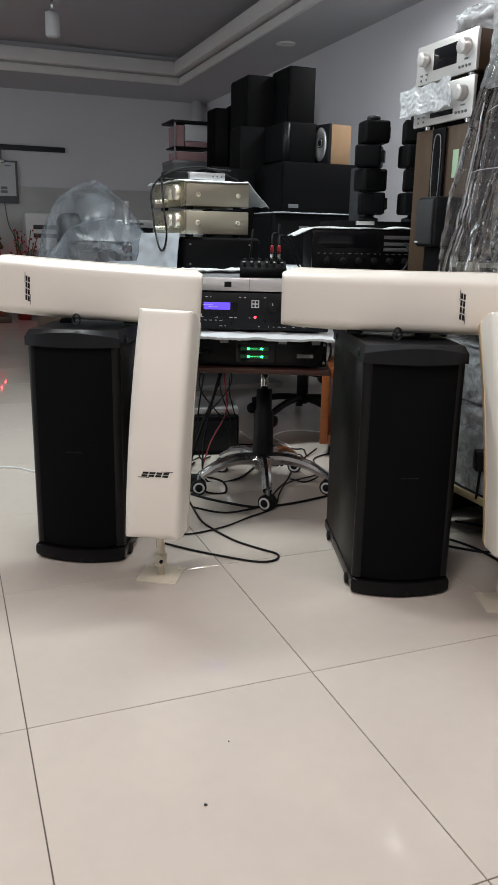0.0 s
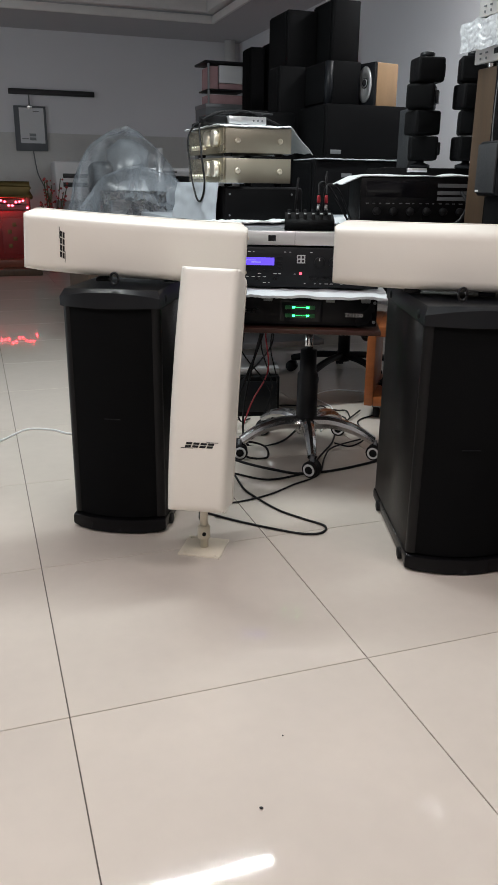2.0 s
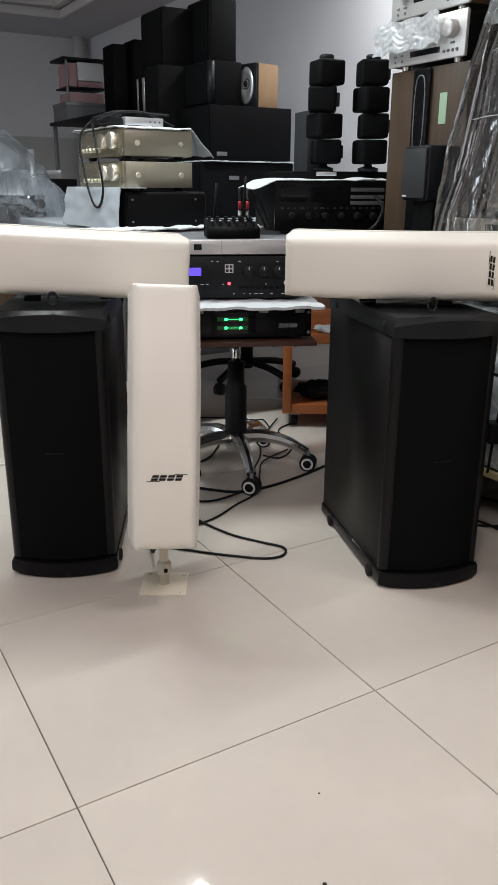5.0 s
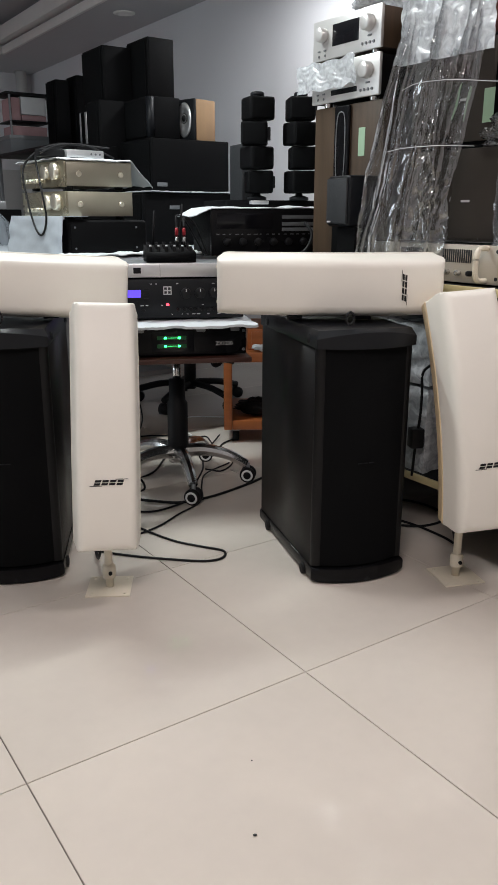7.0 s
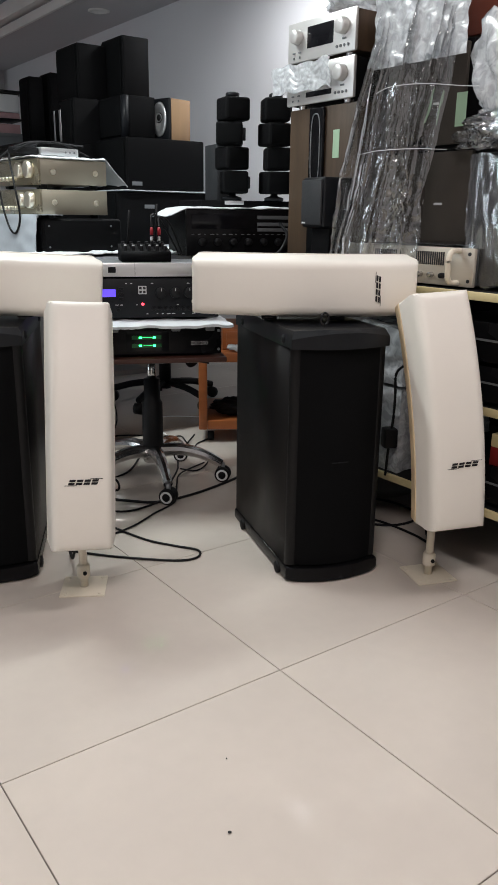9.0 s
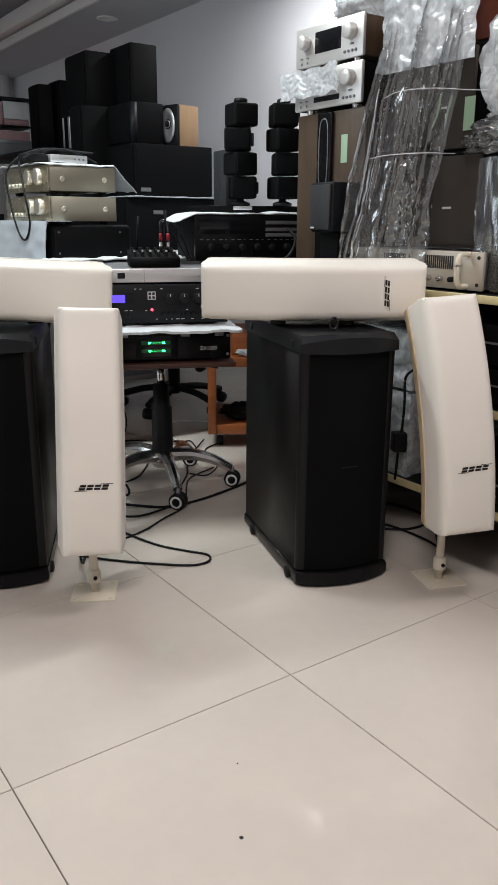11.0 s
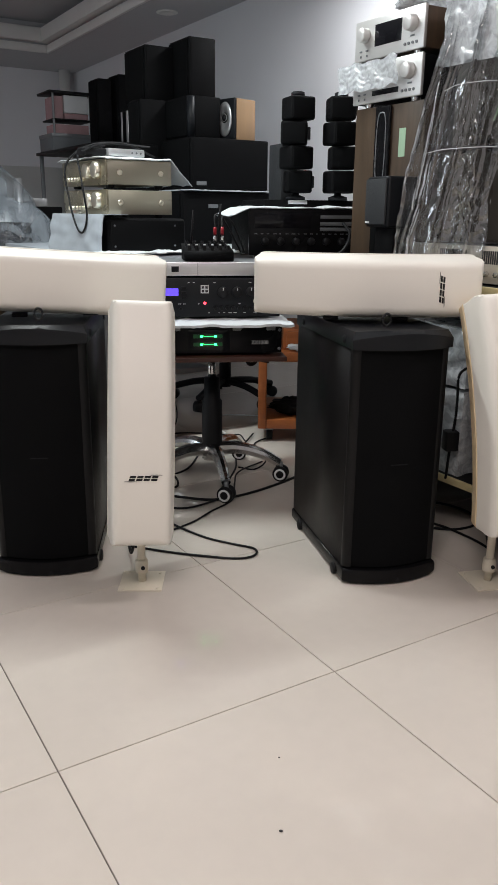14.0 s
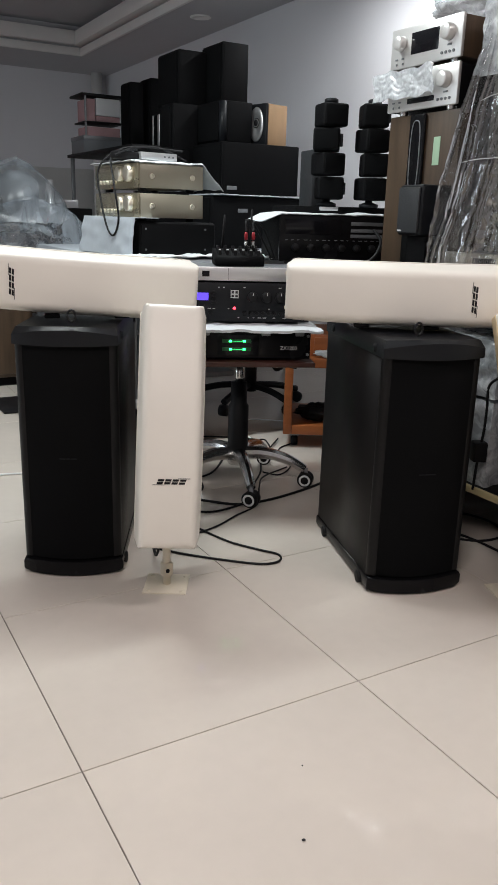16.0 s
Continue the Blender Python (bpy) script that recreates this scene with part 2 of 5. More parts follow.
def lathe(profile, seg=24, bm=None, m=None):
    """A turned solid about z from (radius, z) pairs."""
    bm = bm or bmesh.new()
    m = m or Matrix()
    rings = []
    for r, z in profile:
        rings.append([bm.verts.new(m @ Vector((max(r, 1e-5) * math.cos(2 * math.pi * k / seg), max(r, 1e-5) * math.sin(2 * math.pi * k / seg), z))) for k in range(seg)])
    for a, b in zip(rings, rings[1:]):
        for k in range(seg):
            bm.faces.new((a[k], a[(k + 1) % seg], b[(k + 1) % seg], b[k]))
    bm.faces.new(list(reversed(rings[0])))
    bm.faces.new(rings[-1])
    bm.verts.index_update()
    return bm


def turned(point, axis="z"):
    x, y, z = point
    return {"z": pose(x, y, z), "-y": pose(x, y, z, 90), "y": pose(x, y, z, -90), "x": pose(x, y, z, 0, 90), "-x": pose(x, y, z, 0, -90)}[axis]


def disc_knob(point, r, depth, axis="-y", bm=None, seg=20):
    return lathe([(r * 1.02, 0), (r, depth * 0.25), (r * 0.95, depth * 0.9), (r * 0.86, depth), (r * 0.2, depth)], seg, bm, turned(point, axis))


def spline(points, n=8):
    """A smooth line through the points."""
    P = [Vector(p) for p in points]
    P = [2 * P[0] - P[1]] + P + [2 * P[-1] - P[-2]]
    out = []
    for i in range(1, len(P) - 2):
        a, b, c, d = P[i - 1:i + 3]
        for k in range(n):
            t = k / n
            out.append(0.5 * ((2 * b) + (c - a) * t + (2 * a - 5 * b + 4 * c - d) * t * t + (3 * b - a - 3 * c + d) * t ** 3))
    out.append(P[-2])
    return out


def sweep(line, r, seg=8, bm=None, radii=None):
    bm = bm or bmesh.new()
    rings = []
    up = Vector((0, 0, 1))
    for i, p in enumerate(line):
        d = (line[min(i + 1, len(line) - 1)] - line[max(i - 1, 0)]).normalized()
        side = d.cross(up)
        if side.length < 0.05:
            side = d.cross(Vector((1, 0, 0)))
        side.normalize()
        upp = side.cross(d)
        rr = radii[i] if radii else r
        rings.append([bm.verts.new(p + side * rr * math.cos(2 * math.pi * k / seg) + upp * rr * math.sin(2 * math.pi * k / seg)) for k in range(seg)])
    for a, b in zip(rings, rings[1:]):
        for k in range(seg):
            bm.faces.new((a[k], b[k], b[(k + 1) % seg], a[(k + 1) % seg]))
    bm.faces.new(rings[0])
    bm.faces.new(list(reversed(rings[-1])))
    bmesh.ops.recalc_face_normals(bm, faces=bm.faces)
    return bm


def prism(outline, z0, z1, bevel=0.0, bm=None, seg=2):
    """An upright solid over a plan outline, anticlockwise."""
    bm = bm or bmesh.new()
    lo = [bm.verts.new((x, y, z0)) for x, y in outline]
    hi = [bm.verts.new((x, y, z1)) for x, y in outline]
    n = len(outline)
    for k in range(n):
        bm.faces.new((lo[k], lo[(k + 1) % n], hi[(k + 1) % n], hi[k]))
    bm.faces.new(list(reversed(lo)))
    bm.faces.new(hi)
    if bevel:
        es = [e for e in bm.edges if abs(e.verts[0].co.z - e.verts[1].co.z) < 1e-6]
        bmesh.ops.bevel(bm, geom=es, offset=bevel, segments=seg, affect="EDGES", profile=0.5)
    return bm


def sheet(fn, nu, nv, bm=None, thick=0.0):
    """A surface fn(s, t) over the unit square, with a thickness."""
    bm = bm or bmesh.new()
    g = [[bm.verts.new(fn(i / nu, j / nv)) for j in range(nv + 1)] for i in range(nu + 1)]
    for i in range(nu):
        for j in range(nv):
            bm.faces.new((g[i][j], g[i + 1][j], g[i + 1][j + 1], g[i][j + 1]))
    if thick:
        bmesh.ops.recalc_face_normals(bm, faces=bm.faces)
        bmesh.ops.solidify(bm, geom=list(bm.faces), thickness=thick)
    return bm


def crumple(bm, amount, scale, seed=0.0):
    for v in bm.verts:
        n = noise.noise_vector(v.co * scale + Vector((seed, seed * 1.7, -seed)))
        v.co += n * amount
    return bm


def lump(rx, ry, rz, amount=0.1, scale=3.0, seed=0.0, sub=4, flat=True):
    """A wrapped, uneven bundle standing on z = 0."""
    bm = bmesh.new()
    bmesh.ops.create_icosphere(bm, subdivisions=sub, radius=1.0)
    for v in bm.verts:
        c = v.co.copy()
        k = 1 + amount * noise.noise(c * scale + Vector((seed, 0, 0))) + 0.4 * amount * noise.noise(c * scale * 3.1 + Vector((0, seed, 0)))
        v.co = Vector((c.x * rx * k, c.y * ry * k, (c.z * rz * k) + rz))
        if flat and v.co.z < 0.06 * rz:
            v.co.z = 0.0
    return bm


def cable(name, pts, r, label, material=None, n=8):
    line = spline(pts, n)
    o = line[0].copy()
    base = thing_mesh = part(name, sweep([p - o for p in line], r, 8), material or M["rubber"])
    base.matrix_basis = Matrix.Translation(o)
    return tagged(thing_mesh, label, "cable")


def words(text, height, material, parent, m, name="lettering"):
    cu = bpy.data.curves.new("t", "FONT")
    cu.body, cu.size, cu.align_x, cu.align_y, cu.extrude = text, height, "CENTER", "CENTER", 0.0004
    tmp = bpy.data.objects.new("t", cu)
    me = bpy.data.meshes.new_from_object(tmp)
    bpy.data.objects.remove(tmp)
    ob = new(name, me)
    me.materials.append(material)
    ob.parent, ob.matrix_basis = parent, m
    return ob


def logo_bars(width, height, material, parent, m, name="emblem"):
    """A brand mark as plain slanted blocks with a line under them."""
    bm = bmesh.new()
    n, sh = 4, height * 0.35
    for k in range(n):
        a, b = -0.42 * width + k * 0.22 * width, -0.42 * width + (k * 0.22 + 0.18) * width
        for z0, z1 in ((-0.36, -0.05), (0.05, 0.36)):
            vs = [bm.verts.new((x + sh * z, 0, z * height)) for x, z in ((a, z0), (b, z0), (b, z1), (a, z1))]
            bm.faces.new(vs)
    for x0, x1, z0, z1 in ((-0.56, -0.2, -0.5, -0.42), (0.2, 0.56, 0.42, 0.5)):
        bm.faces.new([bm.verts.new((x * width, 0, z * height)) for x, z in ((x0, z0), (x1, z0), (x1, z1), (x0, z1))])
    bmesh.ops.solidify(bm, geom=list(bm.faces), thickness=0.0008)
    return part(name, bm, material, parent, "", m)


# ---- room ----
def room():
    U0, U1, V0, V1 = -4.0, 3.2, -2.8, 9.65
    flo = thing("floor", grid(0, 0, 0), "polished beige porcelain floor tiles with thin dark joints", "floor", kind="structure")
    part("screed", box(U0, U1, V0, V1, -0.12, -0.004, 0), M["grout"], flo)
    def wall(name, x0, x1, y0, y1, z0, z1, label="pale grey painted wall"):
        ob = part(name, box(x0, x1, y0, y1, z0, z1, 0), M["wall"], None, "", grid(0, 0, 0))
        return tagged(ob, label, "wall", kind="structure")
    wall("wall_east", U1, U1 + 0.2, V0 - 0.2, V1 + 0.2, -0.12, 2.9)
    wall("wall_north", U0, U1, V1, V1 + 0.2, -0.12, 2.9)
    wall("wall_south", U0, U1, V0 - 0.2, V0, -0.12, 2.9)
    wall("wall_west_a", U0 - 0.2, U0, V0 - 0.2, 4.1, -0.12, 2.9)
    wall("wall_west_b", U0 - 0.2, U0, 5.1, V1 + 0.2, -0.12, 2.9)
    wall("wall_west_c", U0 - 0.2, U0, 4.1, 5.1, 2.3, 2.9)
    dado = part("dado", box(U0, U1 - 0.01, V1 - 0.012, V1, 0, 1.42, 0.003), M["dado"], None, "", grid(0, 0, 0))
    tagged(dado, "glossy pale grey wall tiles up to chest height", "wall tiles", kind="structure")
    # dropped border with a stepped cove round a recessed middle
    c0, c1, d0, d1 = -3.4, 2.6, -2.2, 8.65
    bm = bmesh.new()
    for a in ((U0, c0, V0, V1), (c1, U1, V0, V1), (c0, c1, V0, d0), (c0, c1, d1, V1)):
        box(*a, 2.45, 2.85, 0, bm=bm)
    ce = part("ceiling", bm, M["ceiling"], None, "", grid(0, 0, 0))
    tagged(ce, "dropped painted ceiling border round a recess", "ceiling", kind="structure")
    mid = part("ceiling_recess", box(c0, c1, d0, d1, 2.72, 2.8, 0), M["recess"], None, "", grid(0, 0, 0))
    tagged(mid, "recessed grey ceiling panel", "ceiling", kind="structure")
    for lo, hi, out, name in ((2.447, 2.52, 0.03, "trim_lower"), (2.535, 2.66, 0.10, "trim_upper")):
        bm = bmesh.new()
        for a in ((c0, c0 + out, d0, d1), (c1 - out, c1, d0, d1), (c0 + out, c1 - out, d0, d0 + out), (c0 + out, c1 - out, d1 - out, d1)):
            box(*a, lo, hi, 0.008, bm=bm)
        t = part(name, bm, M["white"], None, "", grid(0, 0, 0))
        tagged(t, "white plaster cove moulding", "trim", kind="structure")
    dl = thing("downlight", grid(2.86, 6.45, 2.45), "unlit round recessed downlight in the ceiling border", "ceiling light")
    part("ring", lathe([(0.085, 0), (0.085, -0.006), (0.06, -0.012), (0.055, -0.002)], 28), M["white"], dl)
    # far pendant
    pl = thing("ceiling_lamp", grid(1.0, 6.6, 2.72), "unlit ceiling lamp with a frosted glass cylinder", "ceiling lamp")
    part("canopy", lathe([(0.26, 0), (0.26, -0.02), (0.2, -0.05), (0.05, -0.06)], 32), M["steel"], pl)
    part("stem", lathe([(0.012, -0.06), (0.012, -0.22)], 12), M["chrome"], pl)
    part("shade", lathe([(0.03, -0.20), (0.052, -0.21), (0.055, -0.36), (0.045, -0.375), (0.01, -0.376)], 24), M["whiteplastic"], pl)
    for u, v, z, turn, _, _ in TUBES:
        # the floor mirrors only the first; the other two are unseen fill lamps
        tl = thing("tube_and_fill_lamp", grid(u, v, z, turn), "lit ceiling tube in a white batten, one of three, two of them added fill", "ceiling lamp", "ceiling tubes")
        part("batten", box(-0.63, 0.63, -0.04, 0.04, 0.0, 0.12 if z > 2.5 else 0.062, 0.006), M["whiteplastic"], tl)
        if 2.4 < z < 2.5:
            for x in (-0.45, 0.45):
                part("rod", lathe([(0.005, 0.062), (0.005, 2.72 - z)], 10, None, pose(x, 0, 0)), M["chrome"], tl)
        part("tube", sweep([Vector((-0.6, 0, -0.02)), Vector((0.6, 0, -0.02))], 0.014, 12), M["lampglass"], tl)
    fl = thing("panel_lamp", grid(-0.75, 0.1, 2.62), "square ceiling light panel in a white frame", "ceiling lamp")
    part("frame", box(-0.65, 0.65, -0.3, 0.3, 0.0, 0.1, 0.01), M["whiteplastic"], fl)


room()


# ---- loudspeakers in the foreground ----
ARC, HALF, FOOT, WIDE, DEEP = 1.0, 0.312, 0.291, 0.160, 0.190
SIDE = ((0.0, 0.088), (0.008, 0.030), (0.012, 0.014), (0.018, 0.005), (0.026, 0.0012), (0.034, 0.0))   # inset and depth of the sloping edge


def arc_body(section, ends, slope=()):
    """A body along a bow: section gives (x, depth) pairs; the ends slope back like the long sides."""
    bm = bmesh.new()
    rings = []
    n = 28
    lead = [0.0, 0.004, 0.008, 0.012, 0.018, 0.026, 0.034]
    steps = [-HALF + e for e in lead] + [-HALF + 0.042 + (2 * HALF - 0.084) * k / n for k in range(n + 1)] + [HALF - e for e in reversed(lead)]
    cx = sum(p[0] for p in section) / len(section)
    cy = sum(p[1] for p in section) / len(section)
    for i, a in enumerate(steps):
        e = HALF - abs(a)
        k = ends if i in (0, len(steps) - 1) else 0
        least = -1.0
        for (e0, d0), (e1, d1) in zip(slope, slope[1:]):
            if e0 <= e <= e1:
                least = d0 + (d1 - d0) * (e - e0) / (e1 - e0)
        ring = []
        for x, d in section:
            d = max(d, least)
            x2, d2 = x + (cx - x) * k, d + (cy - d) * k
            ring.append(bm.verts.new((x2, ARC - (ARC - d2) * math.cos(a), (ARC - d2) * math.sin(a))))
        rings.append(ring)
    m = len(section)
    for r0, r1 in zip(rings, rings[1:]):
        for k in range(m):
            bm.faces.new((r0[k], r0[(k + 1) % m], r1[(k + 1) % m], r1[k]))
    bm.faces.new(list(reversed(rings[0])))
    bm.faces.new(rings[-1])
    bmesh.ops.recalc_face_normals(bm, faces=bm.faces)
    return bm


def array_speaker(parent, m, logo_at, logo_turn, logo_x=0.0, aged=False):
    h = WIDE / 2
    half = [(-h + e, d) for e, d in SIDE]
    front = half + [(-x, d) for x, d in reversed(half)]
    back = [(-h + 0.002, 0.090), (h - 0.002, 0.090), (h + 0.0015, 0.092), (h + 0.0015, 0.118), (h - 0.046, DEEP), (-h + 0.046, DEEP), (-h - 0.0015, 0.118), (-h - 0.0015, 0.092)]
    g = part("grille", arc_body(front, 0.0, SIDE), M["grille"], parent, "white perforated steel grille with bevelled edges", m)
    part("cabinet", arc_body(back, 0.02), M["cream" if aged else "ivory"], parent, "yellowed cream plastic cabinet" if aged else "ivory plastic cabinet", m)
    a = logo_at
    lm = pose(logo_x, ARC - (ARC + 0.0012) * math.cos(a), (ARC + 0.0012) * math.sin(a), math.degrees(-a)) @ pose(0, 0, 0, 0, logo_turn, 0)
    logo_bars(0.078, 0.017, M["ink"], g, lm)
    bm = bmesh.new()
    for s in (-1, 1):
        for x in (-0.045, 0.045):
            q = pose(x, ARC - (ARC - 0.05) * math.cos(HALF), s * (ARC - 0.05) * math.sin(HALF)) @ pose(0, 0, 0, s * math.degrees(-HALF) + (0 if s > 0 else 180))
            lathe([(0.005, 0), (0.005, 0.003), (0.003, 0.0035)], 10, bm, q)
    each("screw", bm, M["plate"], parent, "", m)
    return g


def standing_speaker(m, label, plate_turn, lean=16.6, ahead=0.155, roll=0, rise=0.174, side=0.0, logo_x=0.004, aged=False):
    t = thing("array_loudspeaker", m, label, "loudspeaker", "pair of standing speakers")
    q = pose(0, 0, 0, -lean, roll, 0)
    foot = q @ Vector((0, ARC - ARC * math.cos(FOOT), -ARC * math.sin(FOOT)))
    place = Matrix.Translation(Vector((side, -ahead, rise)) - foot) @ q
    array_speaker(t, place, -0.127, 0, logo_x, aged)
    s = 0.056
    bp = prism([(-s, -s), (s, -s), (s, s), (-s, s)], 0, 0.004, 0.001)
    plate = part("base_plate", bp, M["plate"], t, "cream steel mounting plate", pose(0, 0, 0, 0, 0, plate_turn))
    bm = bmesh.new()
    for x in (-0.043, 0.043):
        for y in (-0.043, 0.043):
            lathe([(0.005, 0.004), (0.0045, 0.006), (0.001, 0.0065)], 10, bm, pose(x, y, 0))
    each("bolt", bm, M["plate"], plate)
    part("pole", lathe([(0.0105, 0.004), (0.0105, rise + 0.04)], 20), M["plate"], t, "cream steel pole")
    part("collar", lathe([(0.016, 0.03), (0.017, 0.034), (0.017, 0.06), (0.014, 0.066)], 20), M["plate"], t)
    part("knob", disc_knob((0.003, -0.016, 0.047), 0.005, 0.006), M["rubber"], t)
    part("socket", box(-0.035, 0.035, -0.06, 0.022, rise, rise + 0.03, 0.004), M["cream"], t)
    return t


standing_speaker(pose(-0.262, 2.05, 0, 0, 0, 1), "white bowed column loudspeaker leaning back on a cream steel foot", -8, 14.5, 0.155, 2.2, 0.174)
standing_speaker(pose(0.648, 1.955, 0, 0, 0, -3), "white bowed column loudspeaker with yellowed sides on a cream foot", 7, 12.5, 0.15, -4.2, 0.196, 0.008, 0.010, True)


def lying_speaker(x, y, z, turn, roll, logo_at, logo_turn, label):
    t = thing("array_loudspeaker", pose(x, y, z, 0, 0, turn), label, "loudspeaker", "pair of lying speakers")
    array_speaker(t, pose(0, 0, WIDE / 2, 0, 90 + roll, 0), logo_at, logo_turn)
    bm = bmesh.new()
    for sx in (-0.09, 0.09):
        box(sx - 0.02, sx + 0.02, 0.06, 0.10, -0.006, 0.004, 0.003, bm=bm)
    each("foot", bm, M["rubber"], t)


def bass_cabinet(m, label, ring_x):
    t = thing("bass_cabinet", m, label, "subwoofer", "pair of subwoofers")
    w, d = 0.128, 0.45

    def plan(grow, bow, dep):
        pts = [(-w - grow + (2 * w + 2 * grow) * k / 14, -bow * (1 - (2 * k / 14 - 1) ** 2) - grow) for k in range(15)]
        return pts + [(w + grow, dep + grow), (-w - grow, dep + grow)]
    inner = [(-w, 0.012), (w, 0.012), (w, d), (-w, d)]
    part("body", prism(inner, 0.035, 0.628, 0), M["vinyl"], t, "black textured wooden body")
    front = [(x * 0.85, y - 0.002) for x, y in plan(-0.0, 0.022, 0.013)]
    part("grille", prism(front, 0.046, 0.620, 0.003), M["cloth"], t, "curved black grille")
    bm = bmesh.new()
    for s in (-1, 1):
        lathe([(0.017, 0.046), (0.017, 0.62)], 20, bm, pose(s * (w - 0.0165), 0.014, 0))
    each("corner_strip", bm, M["vinyl"], t, "rounded black corner strip")
    part("base", prism(plan(0.004, 0.034, d), 0.005, 0.041, 0.008), M["gloss"], t, "black moulded base")
    # lid with a shallow arch
    lid = bmesh.new()
    pts = plan(0.004, 0.036, d)
    lo = [lid.verts.new((x, y, 0.618)) for x, y in pts]
    mid = [lid.verts.new((x, y, 0.642 + (0.016 * (1 - (x / w) ** 2) if y < 0.0 else 0.008))) for x, y in pts]
    hi = [lid.verts.new((x * 0.93, y * 0.965 + 0.012, 0.660 + 0.006 * (1 - min(1, (x / w) ** 2)))) for x, y in pts]
    n = len(pts)
    for a, b in ((lo, mid), (mid, hi)):
        for k in range(n):
            lid.faces.new((a[k], a[(k + 1) % n], b[(k + 1) % n], b[k]))
    lid.faces.new(hi)
    lid.faces.new(list(reversed(lo)))
    bmesh.ops.recalc_face_normals(lid, faces=lid.faces)
    lp = part("lid", lid, M["cap"], t, "black moulded lid with an arched front")
    ring = []
    for k in range(25):
        a = 2 * math.pi * k / 24
        ring.append(Vector((ring_x + 0.010 * math.sin(a), -0.026, 0.692 - 0.014 * math.cos(a))))
    part("eyebolt", sweep(ring, 0.0028, 8), M["rubber"], lp, "dark steel eyebolt")
    bm = bmesh.new()
    for y in (0.055, 0.39):
        for s in (-1, 1):
            lathe([(0.011, 0), (0.012, 0.004), (0.007, 0.008), (0.002, 0.008)], 14, bm, turned((s * (w + 0.001), y, 0.635), "x" if s > 0 else "-x"))
    each("bolt", bm, M["cap"], t, "dark steel hanging bolt")
    for y in (0.06, 0.37):
        for s in (-1, 1):
            wh = lathe([(0.010, -0.008), (0.016, -0.006), (0.016, 0.006), (0.010, 0.008)], 18, None, turned((s * (w + 0.002), y, 0.016), "x"))
            part("wheel", wh, M["rubber"], t)
    bm = bmesh.new()
    for x0, x1 in ((-0.022, -0.009), (-0.006, 0.005), (0.008, 0.022)):
        box(x0, x1, -0.0275, -0.0255, 0.325, 0.3275, 0, bm=bm)
    part("emblem", bm, M["cap"], t)
    return t


bass_cabinet(pose(-0.511, 2.142, 0, 0, 0, -3), "tall black subwoofer cabinet with an arched lid and cloth front", 0.022)
bass_cabinet(pose(0.387, 1.998, 0, 0, 0, 6), "tall black subwoofer cabinet with an arched lid and bolts", -0.058)
lying_speaker(-0.460, 2.205, 0.673, 7, 3.6, -0.185, 180, "white bowed loudspeaker lying flat on a black subwoofer")
lying_speaker(0.322, 2.10, 0.671, -12, 0.0, 0.186, 0, "white bowed loudspeaker lying flat on a black subwoofer")


# ---- electronics on the office chair base ----
def office_chair():
    t = thing("office_chair", pose(-0.008, 2.86, 0), "swivel chair base with chrome legs carrying a board", "office chair")
    part("column", lathe([(0.030, 0.10), (0.037, 0.13), (0.036, 0.29), (0.029, 0.30), (0.028, 0.375), (0.013, 0.377), (0.013, 0.452)], 24), M["rubber"], t, "black gas-lift column")
    part("piston", lathe([(0.0145, 0.36), (0.0145, 0.45)], 20), M["chrome"], t, "chrome gas-lift rod")
    part("hub", lathe([(0.034, 0.075), (0.040, 0.085), (0.040, 0.125), (0.034, 0.13)], 24), M["chrome"], t)
    part("mechanism", box(-0.10, 0.10, -0.09, 0.10, 0.448, 0.472, 0.006), M["rubber"], t, "black seat mechanism")
    part("lever", sweep(spline([(0.05, 0.02, 0.45), (0.13, 0.0, 0.44), (0.2, -0.02, 0.43)]), 0.005), M["rubber"], t)
    for k in range(5):
        a = radians(-84 + 72 * k)
        c, s = math.cos(a), math.sin(a)
        line = spline([(0.03 * c, 0.03 * s, 0.115), (0.10 * c, 0.10 * s, 0.118), (0.18 * c, 0.18 * s, 0.100), (0.245 * c, 0.245 * s, 0.066)], 6)
        leg = part("leg", sweep(line, 0.02, 10, None, [0.025 - 0.009 * i / (len(line) - 1) for i in range(len(line))]), M["chrome"], t, "chrome star-base leg")
        b = radians(-28 + 9 * k)
        p = (0.25 * c, 0.25 * s)
        for side in (-1, 1):
            q = (p[0] - math.sin(b) * 0.013 * side, p[1] + math.cos(b) * 0.013 * side, 0.028)
            wm = Matrix.Translation(q) @ pose(0, 0, 0, 0, 0, math.degrees(b)) @ pose(0, 0, 0, -90 * side)
            cs = part("caster", lathe([(0.010, -0.009), (0.026, -0.008), (0.028, -0.004), (0.028, 0.005), (0.024, 0.009)], 22, None, wm), M["rubber"], leg, "black twin caster wheel")
            part("hubcap", lathe([(0.021, 0.0092), (0.021, 0.0105), (0.014, 0.0105), (0.0135, 0.0095)], 20, None, wm), M["whiteplastic"], leg, "pale wheel ring")
            part("axle_cap", lathe([(0.0138, 0.0094), (0.0135, 0.0112), (0.005, 0.0114)], 18, None, wm), M["rubber"], leg)
        part("stem", lathe([(0.007, 0.03), (0.007, 0.07)], 10, None, pose(p[0], p[1], 0)), M["steel"], leg)


office_chair()
board = part("board", prism([(-0.30, -0.24), (0.235, -0.24), (0.235, 0.22), (-0.30, 0.22)], 0, 0.016, 0.003), M["darkwood"], None, "", pose(-0.02, 2.86, 0.472))
tagged(board, "reddish brown board on the chair base under the amplifier", "board")


